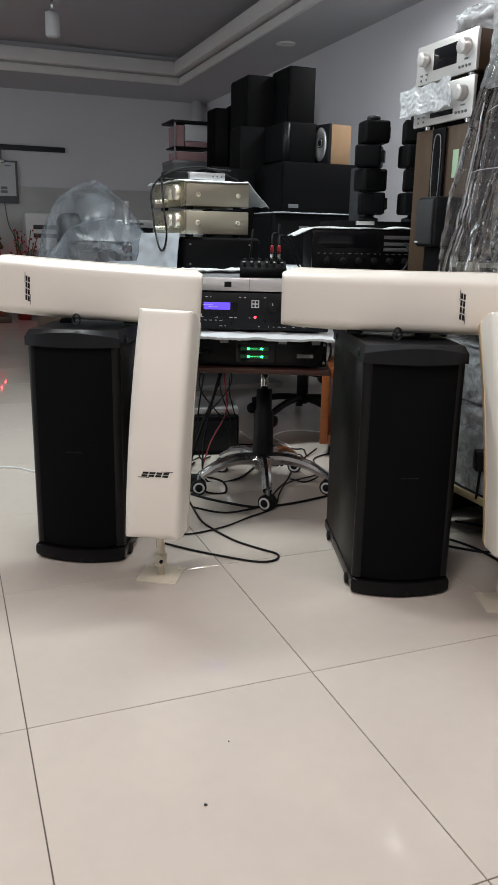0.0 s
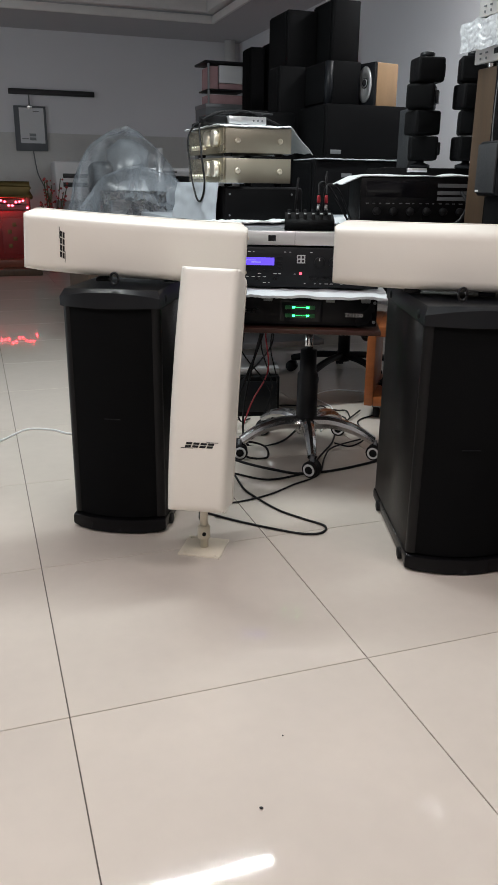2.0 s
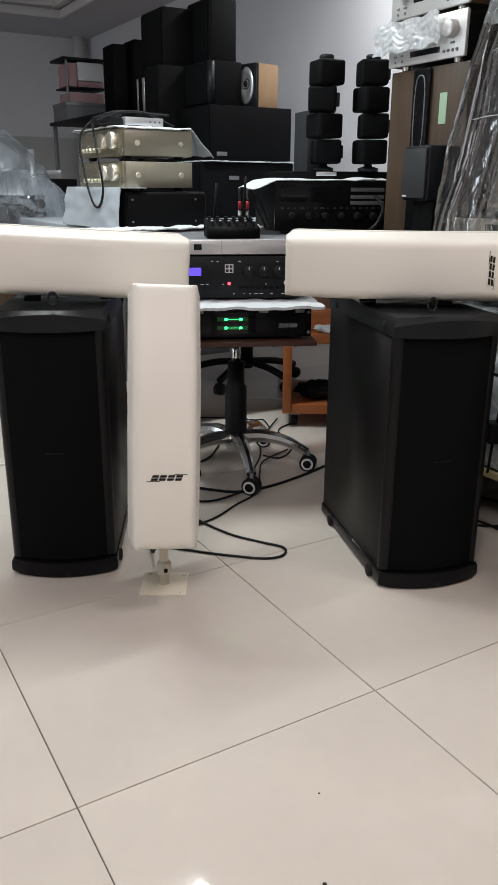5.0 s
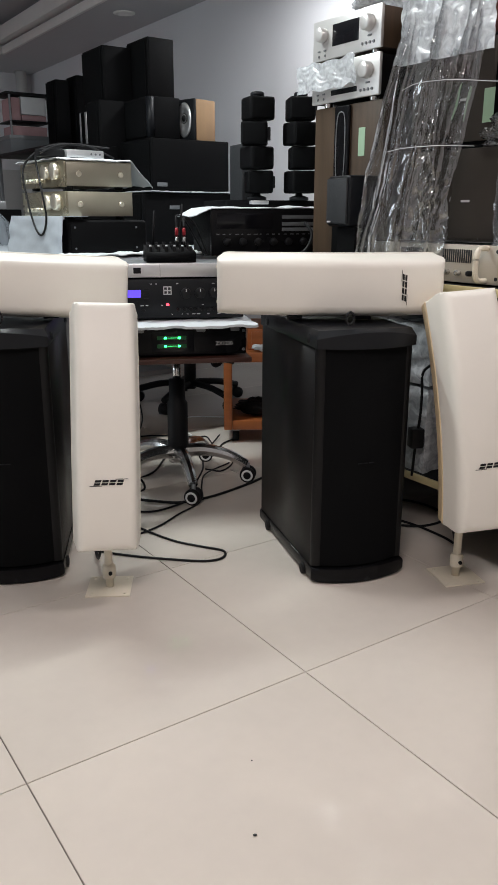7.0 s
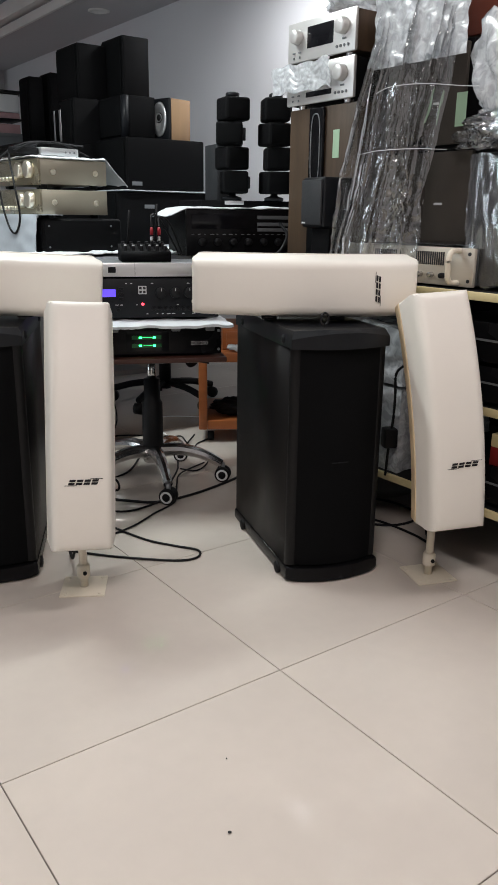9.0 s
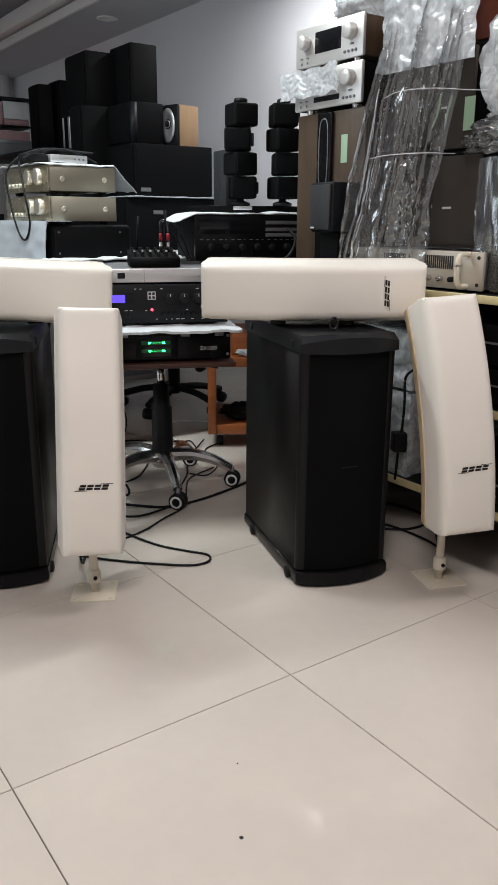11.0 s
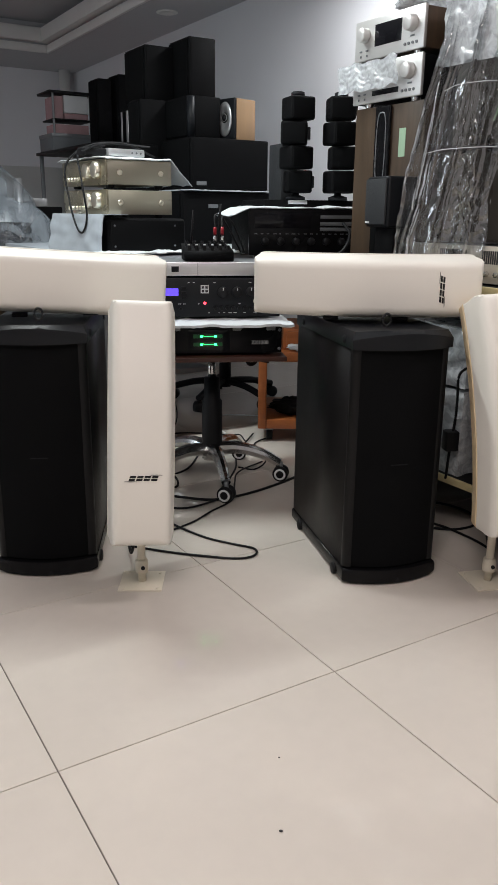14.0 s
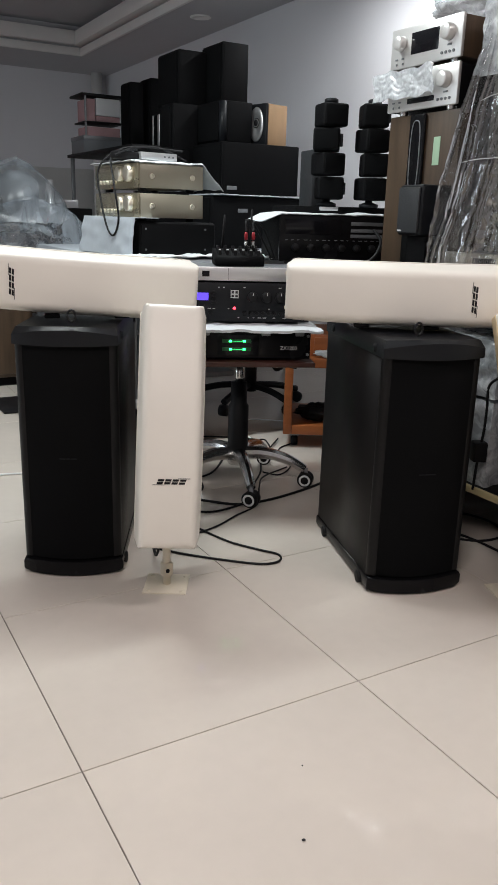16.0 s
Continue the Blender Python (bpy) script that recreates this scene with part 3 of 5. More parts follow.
def power_amplifier():
    t = thing("power_amplifier", pose(-0.040, 2.65, 0.488), "black rack power amplifier with green level lights", "amplifier")
    part("chassis", box(-0.215, 0.215, 0.012, 0.36, 0.008, 0.094, 0.003), M["black"], t)
    fp = part("faceplate", box(-0.2415, 0.2415, 0, 0.012, 0.008, 0.096, 0.003), M["gloss"], t, "black front panel")
    part("meter_window", box(-0.062, 0.072, -0.003, 0.002, 0.018, 0.086, 0.002), M["blackglass"], fp)
    for z in (0.038, 0.064):
        part("level_bar", box(-0.045, 0.048, -0.0042, -0.003, z - 0.006, z + 0.006, 0.001), M["greenglow"], fp)
        for x0, x1 in ((-0.023, -0.014), (0.021, 0.030)):
            part("level_light", box(x0, x1, -0.0062, -0.0040, z - 0.0032, z + 0.0032, 0.0012), M["green"], fp, "lit green level light")
        part("level_line", box(-0.012, 0.020, -0.0055, -0.004, z - 0.0005, z + 0.0005, 0), M["greenline"], fp)
    words("ZX1200", 0.0165, M["paleink"], fp, pose(0.170, -0.0006, 0.042, 90))
    logo_bars(0.062, 0.016, M["paleink"], fp, pose(-0.165, -0.0015, 0.05))
    bm = bmesh.new()
    for x in (-0.10, 0.095, 0.205):
        box(x - 0.014, x + 0.014, -0.008, 0.004, 0.082, 0.097, 0.002, bm=bm)
    each("lug", bm, M["steel"], fp)
    bm = bmesh.new()
    for x in (-0.233, 0.233):
        for z in (0.022, 0.082):
            lathe([(0.005, 0), (0.005, 0.003), (0.002, 0.004)], 10, bm, turned((x, 0, z), "-y"))
    each("rack_screw", bm, M["steel"], fp)
    bm = bmesh.new()
    for x in (-0.18, 0.18):
        for y in (0.05, 0.3):
            lathe([(0.014, 0), (0.014, 0.008)], 14, bm, pose(x, y, 0))
    each("foot", bm, M["rubber"], t)


power_amplifier()


def foam_sheet(x0, x1, y0, y1, z, droop, seed, name, label, material, thick=0.006, wave=0.006):
    def fn(s, q):
        x, y = x0 + (x1 - x0) * s, y0 + (y1 - y0) * q
        e = max(0, 0.06 - s) / 0.06 + max(0, s - 0.94) / 0.06 + max(0, 0.08 - q) / 0.08
        w = wave * abs(noise.noise(Vector((x * 14, y * 14, seed)))) + wave * 0.6 * abs(noise.noise(Vector((x * 45, y * 45, seed + 3))))
        return Vector((x + 0.006 * noise.noise(Vector((y * 30, seed, 0))) * (s in (0, 1)), y + 0.008 * noise.noise(Vector((x * 30, 0, seed))) * (q in (0, 1)), z + w - droop * min(1.5, e)))
    ob = part(name, sheet(fn, 44, 22, None, thick), material)
    return tagged(ob, label, "packing sheet")


foam_sheet(-0.27, 0.232, 2.60, 3.02, 0.594, 0.003, 1.0, "packing_sheet", "crumpled white packing foam lying over the amplifier", M["foam"], 0.008, 0.008)


def karaoke_mixer():
    t = thing("mixer_amplifier", pose(-0.035, 2.725, 0.604), "black mixing amplifier with violet display and knobs", "mixer")
    part("chassis", box(-0.215, 0.215, 0.010, 0.28, 0.0, 0.122, 0.003), M["black"], t)
    fp = part("faceplate", box(-0.2415, 0.2415, 0, 0.010, 0.0, 0.125, 0.003), M["cap"], t, "black front panel with printed scales")
    part("display", box(-0.182, -0.092, -0.0015, 0.002, 0.068, 0.092, 0.001), M["lcd"], fp, "lit violet display")
    bm = bmesh.new()
    for x0, x1, z0, z1 in ((-0.165, -0.135, 0.076, 0.079), (-0.185, -0.15, 0.083, 0.0845)):
        box(x0, x1, -0.002, -0.001, z0, z1, 0, bm=bm)
    part("display_text", bm, M["paleink"], fp)
    bm = bmesh.new()
    for z in (0.062, 0.078, 0.094):
        box(-0.083, -0.067, -0.004, 0, z - 0.004, z + 0.004, 0.0012, bm=bm)
    for k in range(5):
        lathe([(0.003, 0), (0.003, 0.003), (0.001, 0.003)], 10, bm, turned((-0.19 + 0.022 * k, 0, 0.052), "-y"))
    each("button", bm, M["rubber"], fp)
    bm = bmesh.new()
    box(-0.02, 0.006, -0.001, 0, 0.076, 0.102, 0, bm=bm)
    part("emblem", bm, M["paleink"], fp)
    bm = bmesh.new()
    for a, b, c, d in ((-0.017, -0.009, 0.079, 0.087), (-0.005, 0.003, 0.079, 0.087), (-0.017, -0.009, 0.091, 0.099), (-0.005, 0.003, 0.091, 0.099)):
        box(a, b, -0.002, -0.001, c, d, 0, bm=bm)
    part("emblem_square", bm, M["ink"], fp)
    part("power_light", disc_knob((-0.007, 0, 0.044), 0.0045, 0.003), M["red"], fp, "lit red power light")
    for x in (0.052, 0.098, 0.144, 0.190):
        kn = part("knob", disc_knob((x, 0, 0.080), 0.017, 0.018), M["rubber"], fp, "black rotary knob")
        part("pointer", box(x - 0.001, x + 0.001, -0.0192, -0.018, 0.086, 0.095, 0), M["paleink"], kn)
    bm = bmesh.new()
    for k in range(11):
        disc_knob((0.028 + 0.0195 * k, 0, 0.028), 0.0065, 0.011, "-y", bm, 12)
    for k in range(3):
        disc_knob((-0.205 + 0.06 * k, 0, 0.026), 0.006, 0.008, "-y", bm, 12)
    each("small_knob", bm, M["rubber"], fp)
    bm = bmesh.new()
    random.seed(5)
    for k in range(26):
        x, z = -0.21 + 0.0165 * k, random.choice((0.012, 0.041, 0.109))
        box(x, x + random.uniform(0.004, 0.012), -0.0012, 0, z, z + 0.0022, 0, bm=bm)
    for k in range(5):
        box(-0.20 + 0.018 * k, -0.19 + 0.018 * k, -0.0012, 0, 0.031, 0.0325, 0, bm=bm)
    each("scale_mark", bm, M["paleink"], fp)


karaoke_mixer()


def disc_player():
    t = thing("disc_player", pose(-0.03, 2.73, 0.731), "flat silver disc player on the mixer", "disc player")
    part("case", box(-0.205, 0.205, 0.012, 0.27, 0.004, 0.044, 0.003), M["steel"], t)
    fp = part("faceplate", box(-0.21, 0.215, 0, 0.012, 0.003, 0.047, 0.003), M["silver"], t, "silver front panel")
    part("slot", box(-0.118, -0.094, -0.0012, 0.001, 0.016, 0.034, 0.001), M["blackglass"], fp)
    part("tray_gap", box(-0.034, -0.033, -0.0008, 0.001, 0.006, 0.045, 0), M["ink"], fp)
    part("light", box(-0.052, -0.048, -0.001, 0.001, 0.019, 0.023, 0), M["paper"], fp)


disc_player()


def mini_mixer():
    t = thing("mini_mixer", pose(-0.02, 2.79, 0.778, 0, 0, 2), "small black mixing desk with silver knobs and plugs", "mixer")
    bm = prism([(-0.08, 0), (0.08, 0), (0.08, 0.15), (-0.08, 0.15)], 0, 0.03, 0)
    for v in bm.verts:
        if v.co.z > 0.02:
            v.co.z += 0.14 * v.co.y
    part("case", bm, M["black"], t)
    random.seed(3)
    for i in range(6):
        bm = bmesh.new()
        for j in range(3):
            y = 0.025 + 0.04 * j
            lathe([(0.0065, 0), (0.006, 0.016), (0.004, 0.017)], 12, bm, pose(-0.066 + 0.026 * i, y, 0.029 + 0.14 * y))
        each("knob", bm, M["rubber"], t)
        part("knob_cap", lathe([(0.0042, 0), (0.004, 0.003)], 10, None, pose(-0.066 + 0.026 * i, 0.025, 0.0495)), M["paper"], t)
    for x in (0.030, 0.055):
        part("jack_plug", lathe([(0.006, 0), (0.006, 0.03), (0.004, 0.035)], 14, None, pose(x, 0.10, 0.044)), M["chrome"], t, "chrome jack plug")
        part("plug_sleeve", lathe([(0.0058, 0.037), (0.0058, 0.055), (0.004, 0.062)], 14, None, pose(x, 0.10, 0.045)), M["redplug"], t, "dark red plug sleeve")
    part("plug_cable", sweep(spline([(0.03, 0.10, 0.11), (0.034, 0.12, 0.145), (0.07, 0.18, 0.13), (0.14, 0.24, 0.02)]), 0.0035), M["rubber"], t)
    part("plug_lead", sweep(spline([(0.055, 0.10, 0.11), (0.06, 0.125, 0.14), (0.10, 0.17, 0.12), (0.15, 0.22, 0.02)]), 0.0035), M["rubber"], t)
    for x, h in ((-0.048, 0.13), (0.045, 0.15)):
        part("antenna", lathe([(0.0042, 0), (0.0036, h), (0.001, h + 0.002)], 10, None, pose(x, 0.145, 0.03, 0, 4, 0)), M["rubber"], t, "black stub aerial")


mini_mixer()


# ---- low cabinet, table and the things behind ----
def orange_cabinet():
    t = thing("low_cabinet", pose(0.222, 3.30, 0, 0, 0, -9), "orange-stained wooden trolley cabinet with an open shelf on casters", "cabinet")
    w, d = 0.46, 0.42
    part("side_panel", box(0, 0.035, 0, d, 0.058, 0.385, 0.004), M["orange"], t)
    part("side_panel", box(w - 0.035, w, 0, d, 0.058, 0.385, 0.004), M["orange"], t)
    part("bottom_shelf", box(0.0352, w - 0.0352, 0.004, d, 0.058, 0.098, 0.003), M["orange"], t)
    part("top", box(0.0352, w - 0.0352, 0.003, d, 0.345, 0.384, 0.003), M["orange"], t)
    dr = part("drawer_unit", box(0.10, w, 0.07, d, 0.386, 0.472, 0.004), M["orange"], t)
    part("drawer_front", box(0.115, w - 0.015, 0.062, 0.071, 0.396, 0.462, 0.003), M["orange"], dr)
    for x in (0.05, w - 0.05):
        for y in (0.05, d - 0.05):
            c = part("caster", lathe([(0.012, -0.014), (0.024, -0.012), (0.024, 0.012), (0.012, 0.014)], 20, None, turned((x, y, 0.024), "x")), M["rubber"], t, "black caster wheel")
            part("fork", box(x - 0.018, x + 0.018, y - 0.012, y + 0.012, 0.040, 0.0585, 0.004), M["steel"], c)
    r = part("cable_coil", crumple(lump(0.10, 0.07, 0.035, 0.35, 4, 2.0), 0.008, 18), M["rubber"], None, "", t.matrix_basis @ pose(0.16, 0.12, 0.098))
    tagged(r, "dark coiled cable lying on the cabinet shelf", "cable")
    b = part("packing_roll", crumple(lump(0.07, 0.03, 0.016, 0.3, 4, 5.0), 0.006, 30), M["foam"], None, "", t.matrix_basis @ pose(0.19, 0.035, 0.385))
    tagged(b, "crumpled white packing foam on the trolley", "packing foam")


orange_cabinet()


def work_table():
    t = thing("work_table", grid(0.86, 3.14, 0), "long table covered with white packing foam", "table")
    part("tabletop", box(0.11, 1.95, 0, 1.75, 0.725, 0.765, 0.004), M["foamgrey"], t, "tabletop covered with grey packing foam")
    for x in (0.09, 1.89):
        for y in (0.06, 1.67):
            part("leg", box(x, x + 0.05, y, y + 0.05, 0, 0.725, 0.004), M["steel"], t)
    part("lower_shelf", box(0.05, 0.75, 0.35, 1.6, 0.20, 0.225, 0.003), M["steel"], t)
    part("upper_shelf", box(0.05, 0.75, 0.35, 1.6, 0.42, 0.44, 0.003), M["steel"], t)


work_table()


def flat_sheet(m, sx, sy, seed, label, material, wave=0.012, name="packing_sheet"):
    def fn(s, q):
        x, y = s * sx, q * sy
        w = wave * abs(noise.noise(Vector((x * 9, y * 9, seed)))) + wave * 0.7 * abs(noise.noise(Vector((x * 31, y * 31, seed + 3))))
        return Vector((x + 0.02 * noise.noise(Vector((y * 8, seed, 0))), y + 0.02 * noise.noise(Vector((x * 8, 0, seed))), w))
    ob = part(name, sheet(fn, 60, 30, None, 0.004), material, None, "", m)
    return tagged(ob, label, "packing sheet")


flat_sheet(grid(0.87, 3.13, 0.770), 0.62, 0.13, 2, "white packing foam spread on the table", M["foam"])
flat_sheet(grid(1.42, 2.98, 0.770), 0.55, 0.26, 7, "white packing foam spread on the table", M["foam"], 0.02)


def center_speaker():
    t = thing("centre_speaker", grid(1.03, 3.245, 0.768, 3), "black centre loudspeaker lying under the gold amplifiers", "loudspeaker")
    part("cabinet", box(0, 0.355, 0, 0.45, 0.004, 0.138, 0.016, 3), M["black"], t)
    part("end_panel", box(0.012, 0.325, -0.003, 0.001, 0.012, 0.13, 0.001), M["black"], t)
    bm = bmesh.new()
    for x in (0.03, 0.30):
        for z in (0.03, 0.11):
            lathe([(0.004, 0), (0.004, 0.002)], 10, bm, turned((x, -0.003, z), "-y"))
    each("screw", bm, M["steel"], t)

    def fn(s, q):
        x = -0.012 + (0.10 * max(0, q - 0.62) / 0.38) - 0.004 * math.sin(9 * s)
        return Vector((x - (0.04 * (1 - q)) * (0.6 + 0.4 * s) + 0.006 * noise.noise(Vector((s * 6, q * 6, 4))), -0.006 + 0.52 * s - 0.0, 0.0 + 0.15 * min(1, q / 0.62) + 0.003))
    ob = part("packing_sheet", sheet(fn, 30, 24, None, 0.003), M["foamgrey"], None, "", t.matrix_basis)
    tagged(ob, "grey foam sheet hanging over the speaker front", "packing sheet")


center_speaker()


def gold_amplifier(z, label):
    t = thing("stereo_amplifier", grid(1.048, 3.292, z, 3), label, "amplifier", "stack of gold amplifiers")
    w, d, h = 0.44, 0.295, 0.094
    part("case", box(0.010, d, 0, w, 0.012, 0.012 + h, 0.002), M["gold"], t, "champagne metal cover")
    fp = part("faceplate", box(0, 0.010, -0.001, w + 0.001, 0.009, 0.013 + h, 0.002), M["goldpanel"], t, "champagne front panel")
    for y, r in ((0.070, 0.033), (0.155, 0.030)):
        part("knob", disc_knob((0, y, 0.067), r, 0.022, "-x", None, 26), M["knob"], fp, "polished round knob")
    bm = bmesh.new()
    for k in range(5):
        disc_knob((0, 0.215 + 0.036 * k, 0.036), 0.009, 0.014, "-x", bm, 16)
    each("small_knob", bm, M["knob"], fp, "small polished knobs")
    for x in (0.062, 0.245):
        part("side_screw", lathe([(0.0115, 0), (0.0115, 0.002), (0.006, 0.003), (0.004, 0.0015)], 16, None, turned((x, 0, 0.058), "-y")), M["knob"], t, "bright side screw")
    bm = bmesh.new()
    for x in (0.04, 0.26):
        for y in (0.05, 0.38):
            lathe([(0.016, 0), (0.018, 0.012)], 14, bm, pose(x, y, 0))
    each("foot", bm, M["rubber"], t)


gold_amplifier(0.908, "champagne gold stereo amplifier with polished knobs, on a speaker")
gold_amplifier(1.022, "champagne gold stereo amplifier under a foam sheet")


def amp_cover():
    m = grid(1.048, 3.292, 1.131, 3)

    def fn(s, q):
        x, y = -0.015 + 0.42 * s, -0.012 + 0.47 * q
        z = 0.004 + 0.010 * abs(noise.noise(Vector((x * 9, y * 9, 2)))) + 0.004 * abs(noise.noise(Vector((x * 40, y * 40, 2))))
        if x > 0.29:
            z -= (x - 0.29) * 0.85
            x = 0.29 + (x - 0.29) * 0.85
        if y < 0:
            z -= 0.006
        return Vector((x, y, z))
    ob = part("packing_sheet", sheet(fn, 36, 30, None, 0.003), M["foam"], None, "", m)
    tagged(ob, "white foam sheet draped over the top amplifier", "packing sheet")


amp_cover()
sw = thing("switch_box", grid(1.10, 3.38, 1.146, 8), "small silver connector box with black cables on the amplifier", "connector box")
part("case", box(0, 0.17, 0, 0.10, 0, 0.030, 0.003), M["silver"], sw)
bm = bmesh.new()
for k in range(3):
    lathe([(0.004, 0), (0.004, 0.002)], 10, bm, turned((0.11 + 0.02 * k, 0, 0.015), "-y"))
each("screw", bm, M["steel"], sw)
part("connector", box(-0.10, -0.002, 0.01, 0.08, 0, 0.028, 0.006), M["rubber"], sw)
cable("cable", [W(1.30, 3.42, 1.19), W(1.10, 3.52, 1.20), W(0.985, 3.56, 1.12), W(0.975, 3.52, 0.98), W(0.98, 3.46, 0.87), W(0.985, 3.40, 0.85), W(0.99, 3.36, 0.92), W(0.985, 3.39, 1.05), W(1.02, 3.5, 1.17), W(1.15, 3.55, 1.195)], 0.004, "black cable looped over the gold amplifiers")
cable("cable", [W(0.98, 3.36, 1.155), W(1.08, 3.40, 1.19), W(1.22, 3.47, 1.20), W(1.38, 3.55, 1.16)], 0.004, "black cable lying on the gold amplifier")


def av_receiver():
    t = thing("av_receiver", pose(0.155, 3.13, 0.768, 0, 0, 6), "black audio receiver under a white foam sheet", "receiver")
    part("case", box(0.005, 0.425, 0.014, 0.33, 0.012, 0.178, 0.003), M["black"], t)
    fp = part("faceplate", box(0, 0.43, 0, 0.014, 0.012, 0.18, 0.003), M["gloss"], t)
    part("display", box(0.02, 0.24, -0.0015, 0.001, 0.11, 0.165, 0.001), M["blackglass"], fp)
    for z in (0.10, 0.12, 0.145):
        part("button_strip", box(0.275, 0.40, -0.003, 0.001, z, z + 0.013, 0.001), M["greycloth"], fp, "grey button strip")
    for x in (0.06, 0.12, 0.18, 0.24, 0.30, 0.36):
        part("knob", disc_knob((x, 0, 0.062), 0.014, 0.016), M["rubber"], fp)
    bm = bmesh.new()
    random.seed(9)
    for k in range(16):
        box(0.02 + 0.024 * k, 0.02 + 0.024 * k + random.uniform(0.006, 0.016), -0.001, 0, 0.088, 0.0905, 0, bm=bm)
    part("marking", bm, M["steel"], fp)
    bm = bmesh.new()
    for x in (0.05, 0.38):
        for y in (0.05, 0.28):
            lathe([(0.018, 0), (0.02, 0.012)], 14, bm, pose(x, y, 0))
    each("foot", bm, M["rubber"], t)

    def fn(s, q):
        x, y = -0.06 + 0.56 * s, -0.01 + 0.36 * q
        z = 0.182 + 0.014 * abs(noise.noise(Vector((x * 7, y * 7, 8)))) + 0.03 * max(0, s - 0.6) * math.sin(7 * s) ** 2
        if x < 0:
            z += x * 0.5
        return Vector((x, y, z))
    ob = part("packing_sheet", sheet(fn, 36, 24, None, 0.003), M["foam"], None, "", t.matrix_basis)
    tagged(ob, "white foam sheet draped over the receiver", "packing sheet")
    eb = thing("emblem_plate", t.matrix_basis @ pose(0.19, 0.12, 0.198), "small silver brand plate on the foam", "badge")
    part("plate", box(0, 0.07, 0, 0.03, 0, 0.014, 0.002), M["silver"], eb)


av_receiver()
cable("cable", [(0.50, 3.09, 0.90), (0.52, 3.06, 0.86), (0.50, 3.05, 0.81), (0.46, 3.04, 0.78)], 0.006, "thick black cable hanging before the receiver")


def cube_column(x, y, z, turn, label, pattern):
    t = thing("cube_speaker_column", pose(x, y, z, 0, 0, turn), label, "loudspeaker", "cube speaker columns")
    zz = 0.0
    part("stand", lathe([(0.04, 0), (0.04, 0.012), (0.015, 0.02), (0.015, 0.03)], 20), M["cap"], t)
    zz = 0.028
    for k, (dx, rot) in enumerate(pattern):
        c = part("cube", box(-0.054, 0.054, -0.05, 0.055, 0, 0.088, 0.010, 3), M["black"], t, "black cube loudspeaker", pose(dx, 0, zz, 0, 0, rot))
        part("grille", box(-0.047, 0.047, -0.056, -0.049, 0.007, 0.081, 0.004), M["cloth"], c)
        part("rear_port", lathe([(0.03, 0), (0.028, 0.014), (0.02, 0.016)], 18, None, turned((0, 0.055, 0.044), "y")), M["cap"], c)
        part("side_lug", box(0.052, 0.066, -0.02, 0.03, 0.02, 0.068, 0.004), M["cap"], c)
        zz += 0.0935
    part("pivot", lathe([(0.028, 0), (0.028, 0.014), (0.022, 0.018)], 20, None, pose(0, 0, zz - 0.004)), M["cap"], t)


cube_column(0.40, 3.52, 0.985, 8, "column of four black swivelling cube loudspeakers", ((0.008, -10), (0.0, 12), (-0.012, -20), (0.004, 5)))
cube_column(0.575, 3.50, 0.985, 2, "column of four black swivelling cube loudspeakers", ((0.004, 8), (0.012, -8), (0.0, 14), (0.0, -4)))
sb = thing("speaker_box", pose(0.26, 3.45, 0.765, 0, 0, 10), "black bass box under the cube columns", "loudspeaker")
part("cabinet", box(0.0, 0.46, 0.0, 0.32, 0, 0.22, 0.006), M["black"], sb)
gb = thing("slim_speaker", pose(0.375, 3.74, 0.99, 0, 0, 14), "dark grey speaker cabinet standing behind the cubes", "loudspeaker")
part("cabinet", box(0, 0.075, 0, 0.14, -0.005, 0.235, 0.005), M["charcoal"], gb)
part("stand", box(-0.01, 0.09, -0.02, 0.2, -0.225, -0.005, 0.004), M["black"], gb)


def black_box(u0, u1, v0, v1, z0, z1, label, mate="black", r=0.006, grille=True, turn=0.0):
    t = thing("stacked_speaker", grid(u0, v0, z0, turn), label, "loudspeaker")
    w, d, h = u1 - u0, v1 - v0, z1 - z0
    part("cabinet", box(0, w, 0, d, 0, h, r), M[mate], t)
    if grille:
        part("grille", box(-0.010, 0.001, 0.012, d - 0.012, 0.012, h - 0.012, 0.004), M["cloth"], t, "black cloth grille")
    part("side_panel", box(0.01, w - 0.01, -0.003, 0.001, 0.01, h - 0.01, 0.001), M[mate], t)
    return t


lower = black_box(1.80, 2.36, 4.13, 4.62, 0.765, 1.040, "large black subwoofer box on the table")
part("emblem", box(0.16, 0.22, -0.006, -0.002, 0.19, 0.21, 0.001), M["steel"], lower)
upper = black_box(1.87, 2.355, 4.15, 4.62, 1.052, 1.315, "large black subwoofer box on a foam sheet")
part("emblem", box(0.03, 0.09, -0.006, -0.002, 0.02, 0.04, 0.001), M["steel"], upper)
flat_sheet(grid(1.80, 4.10, 1.041), 0.60, 0.5, 12, "white foam sheet between the subwoofer boxes", M["foam"], 0.008)


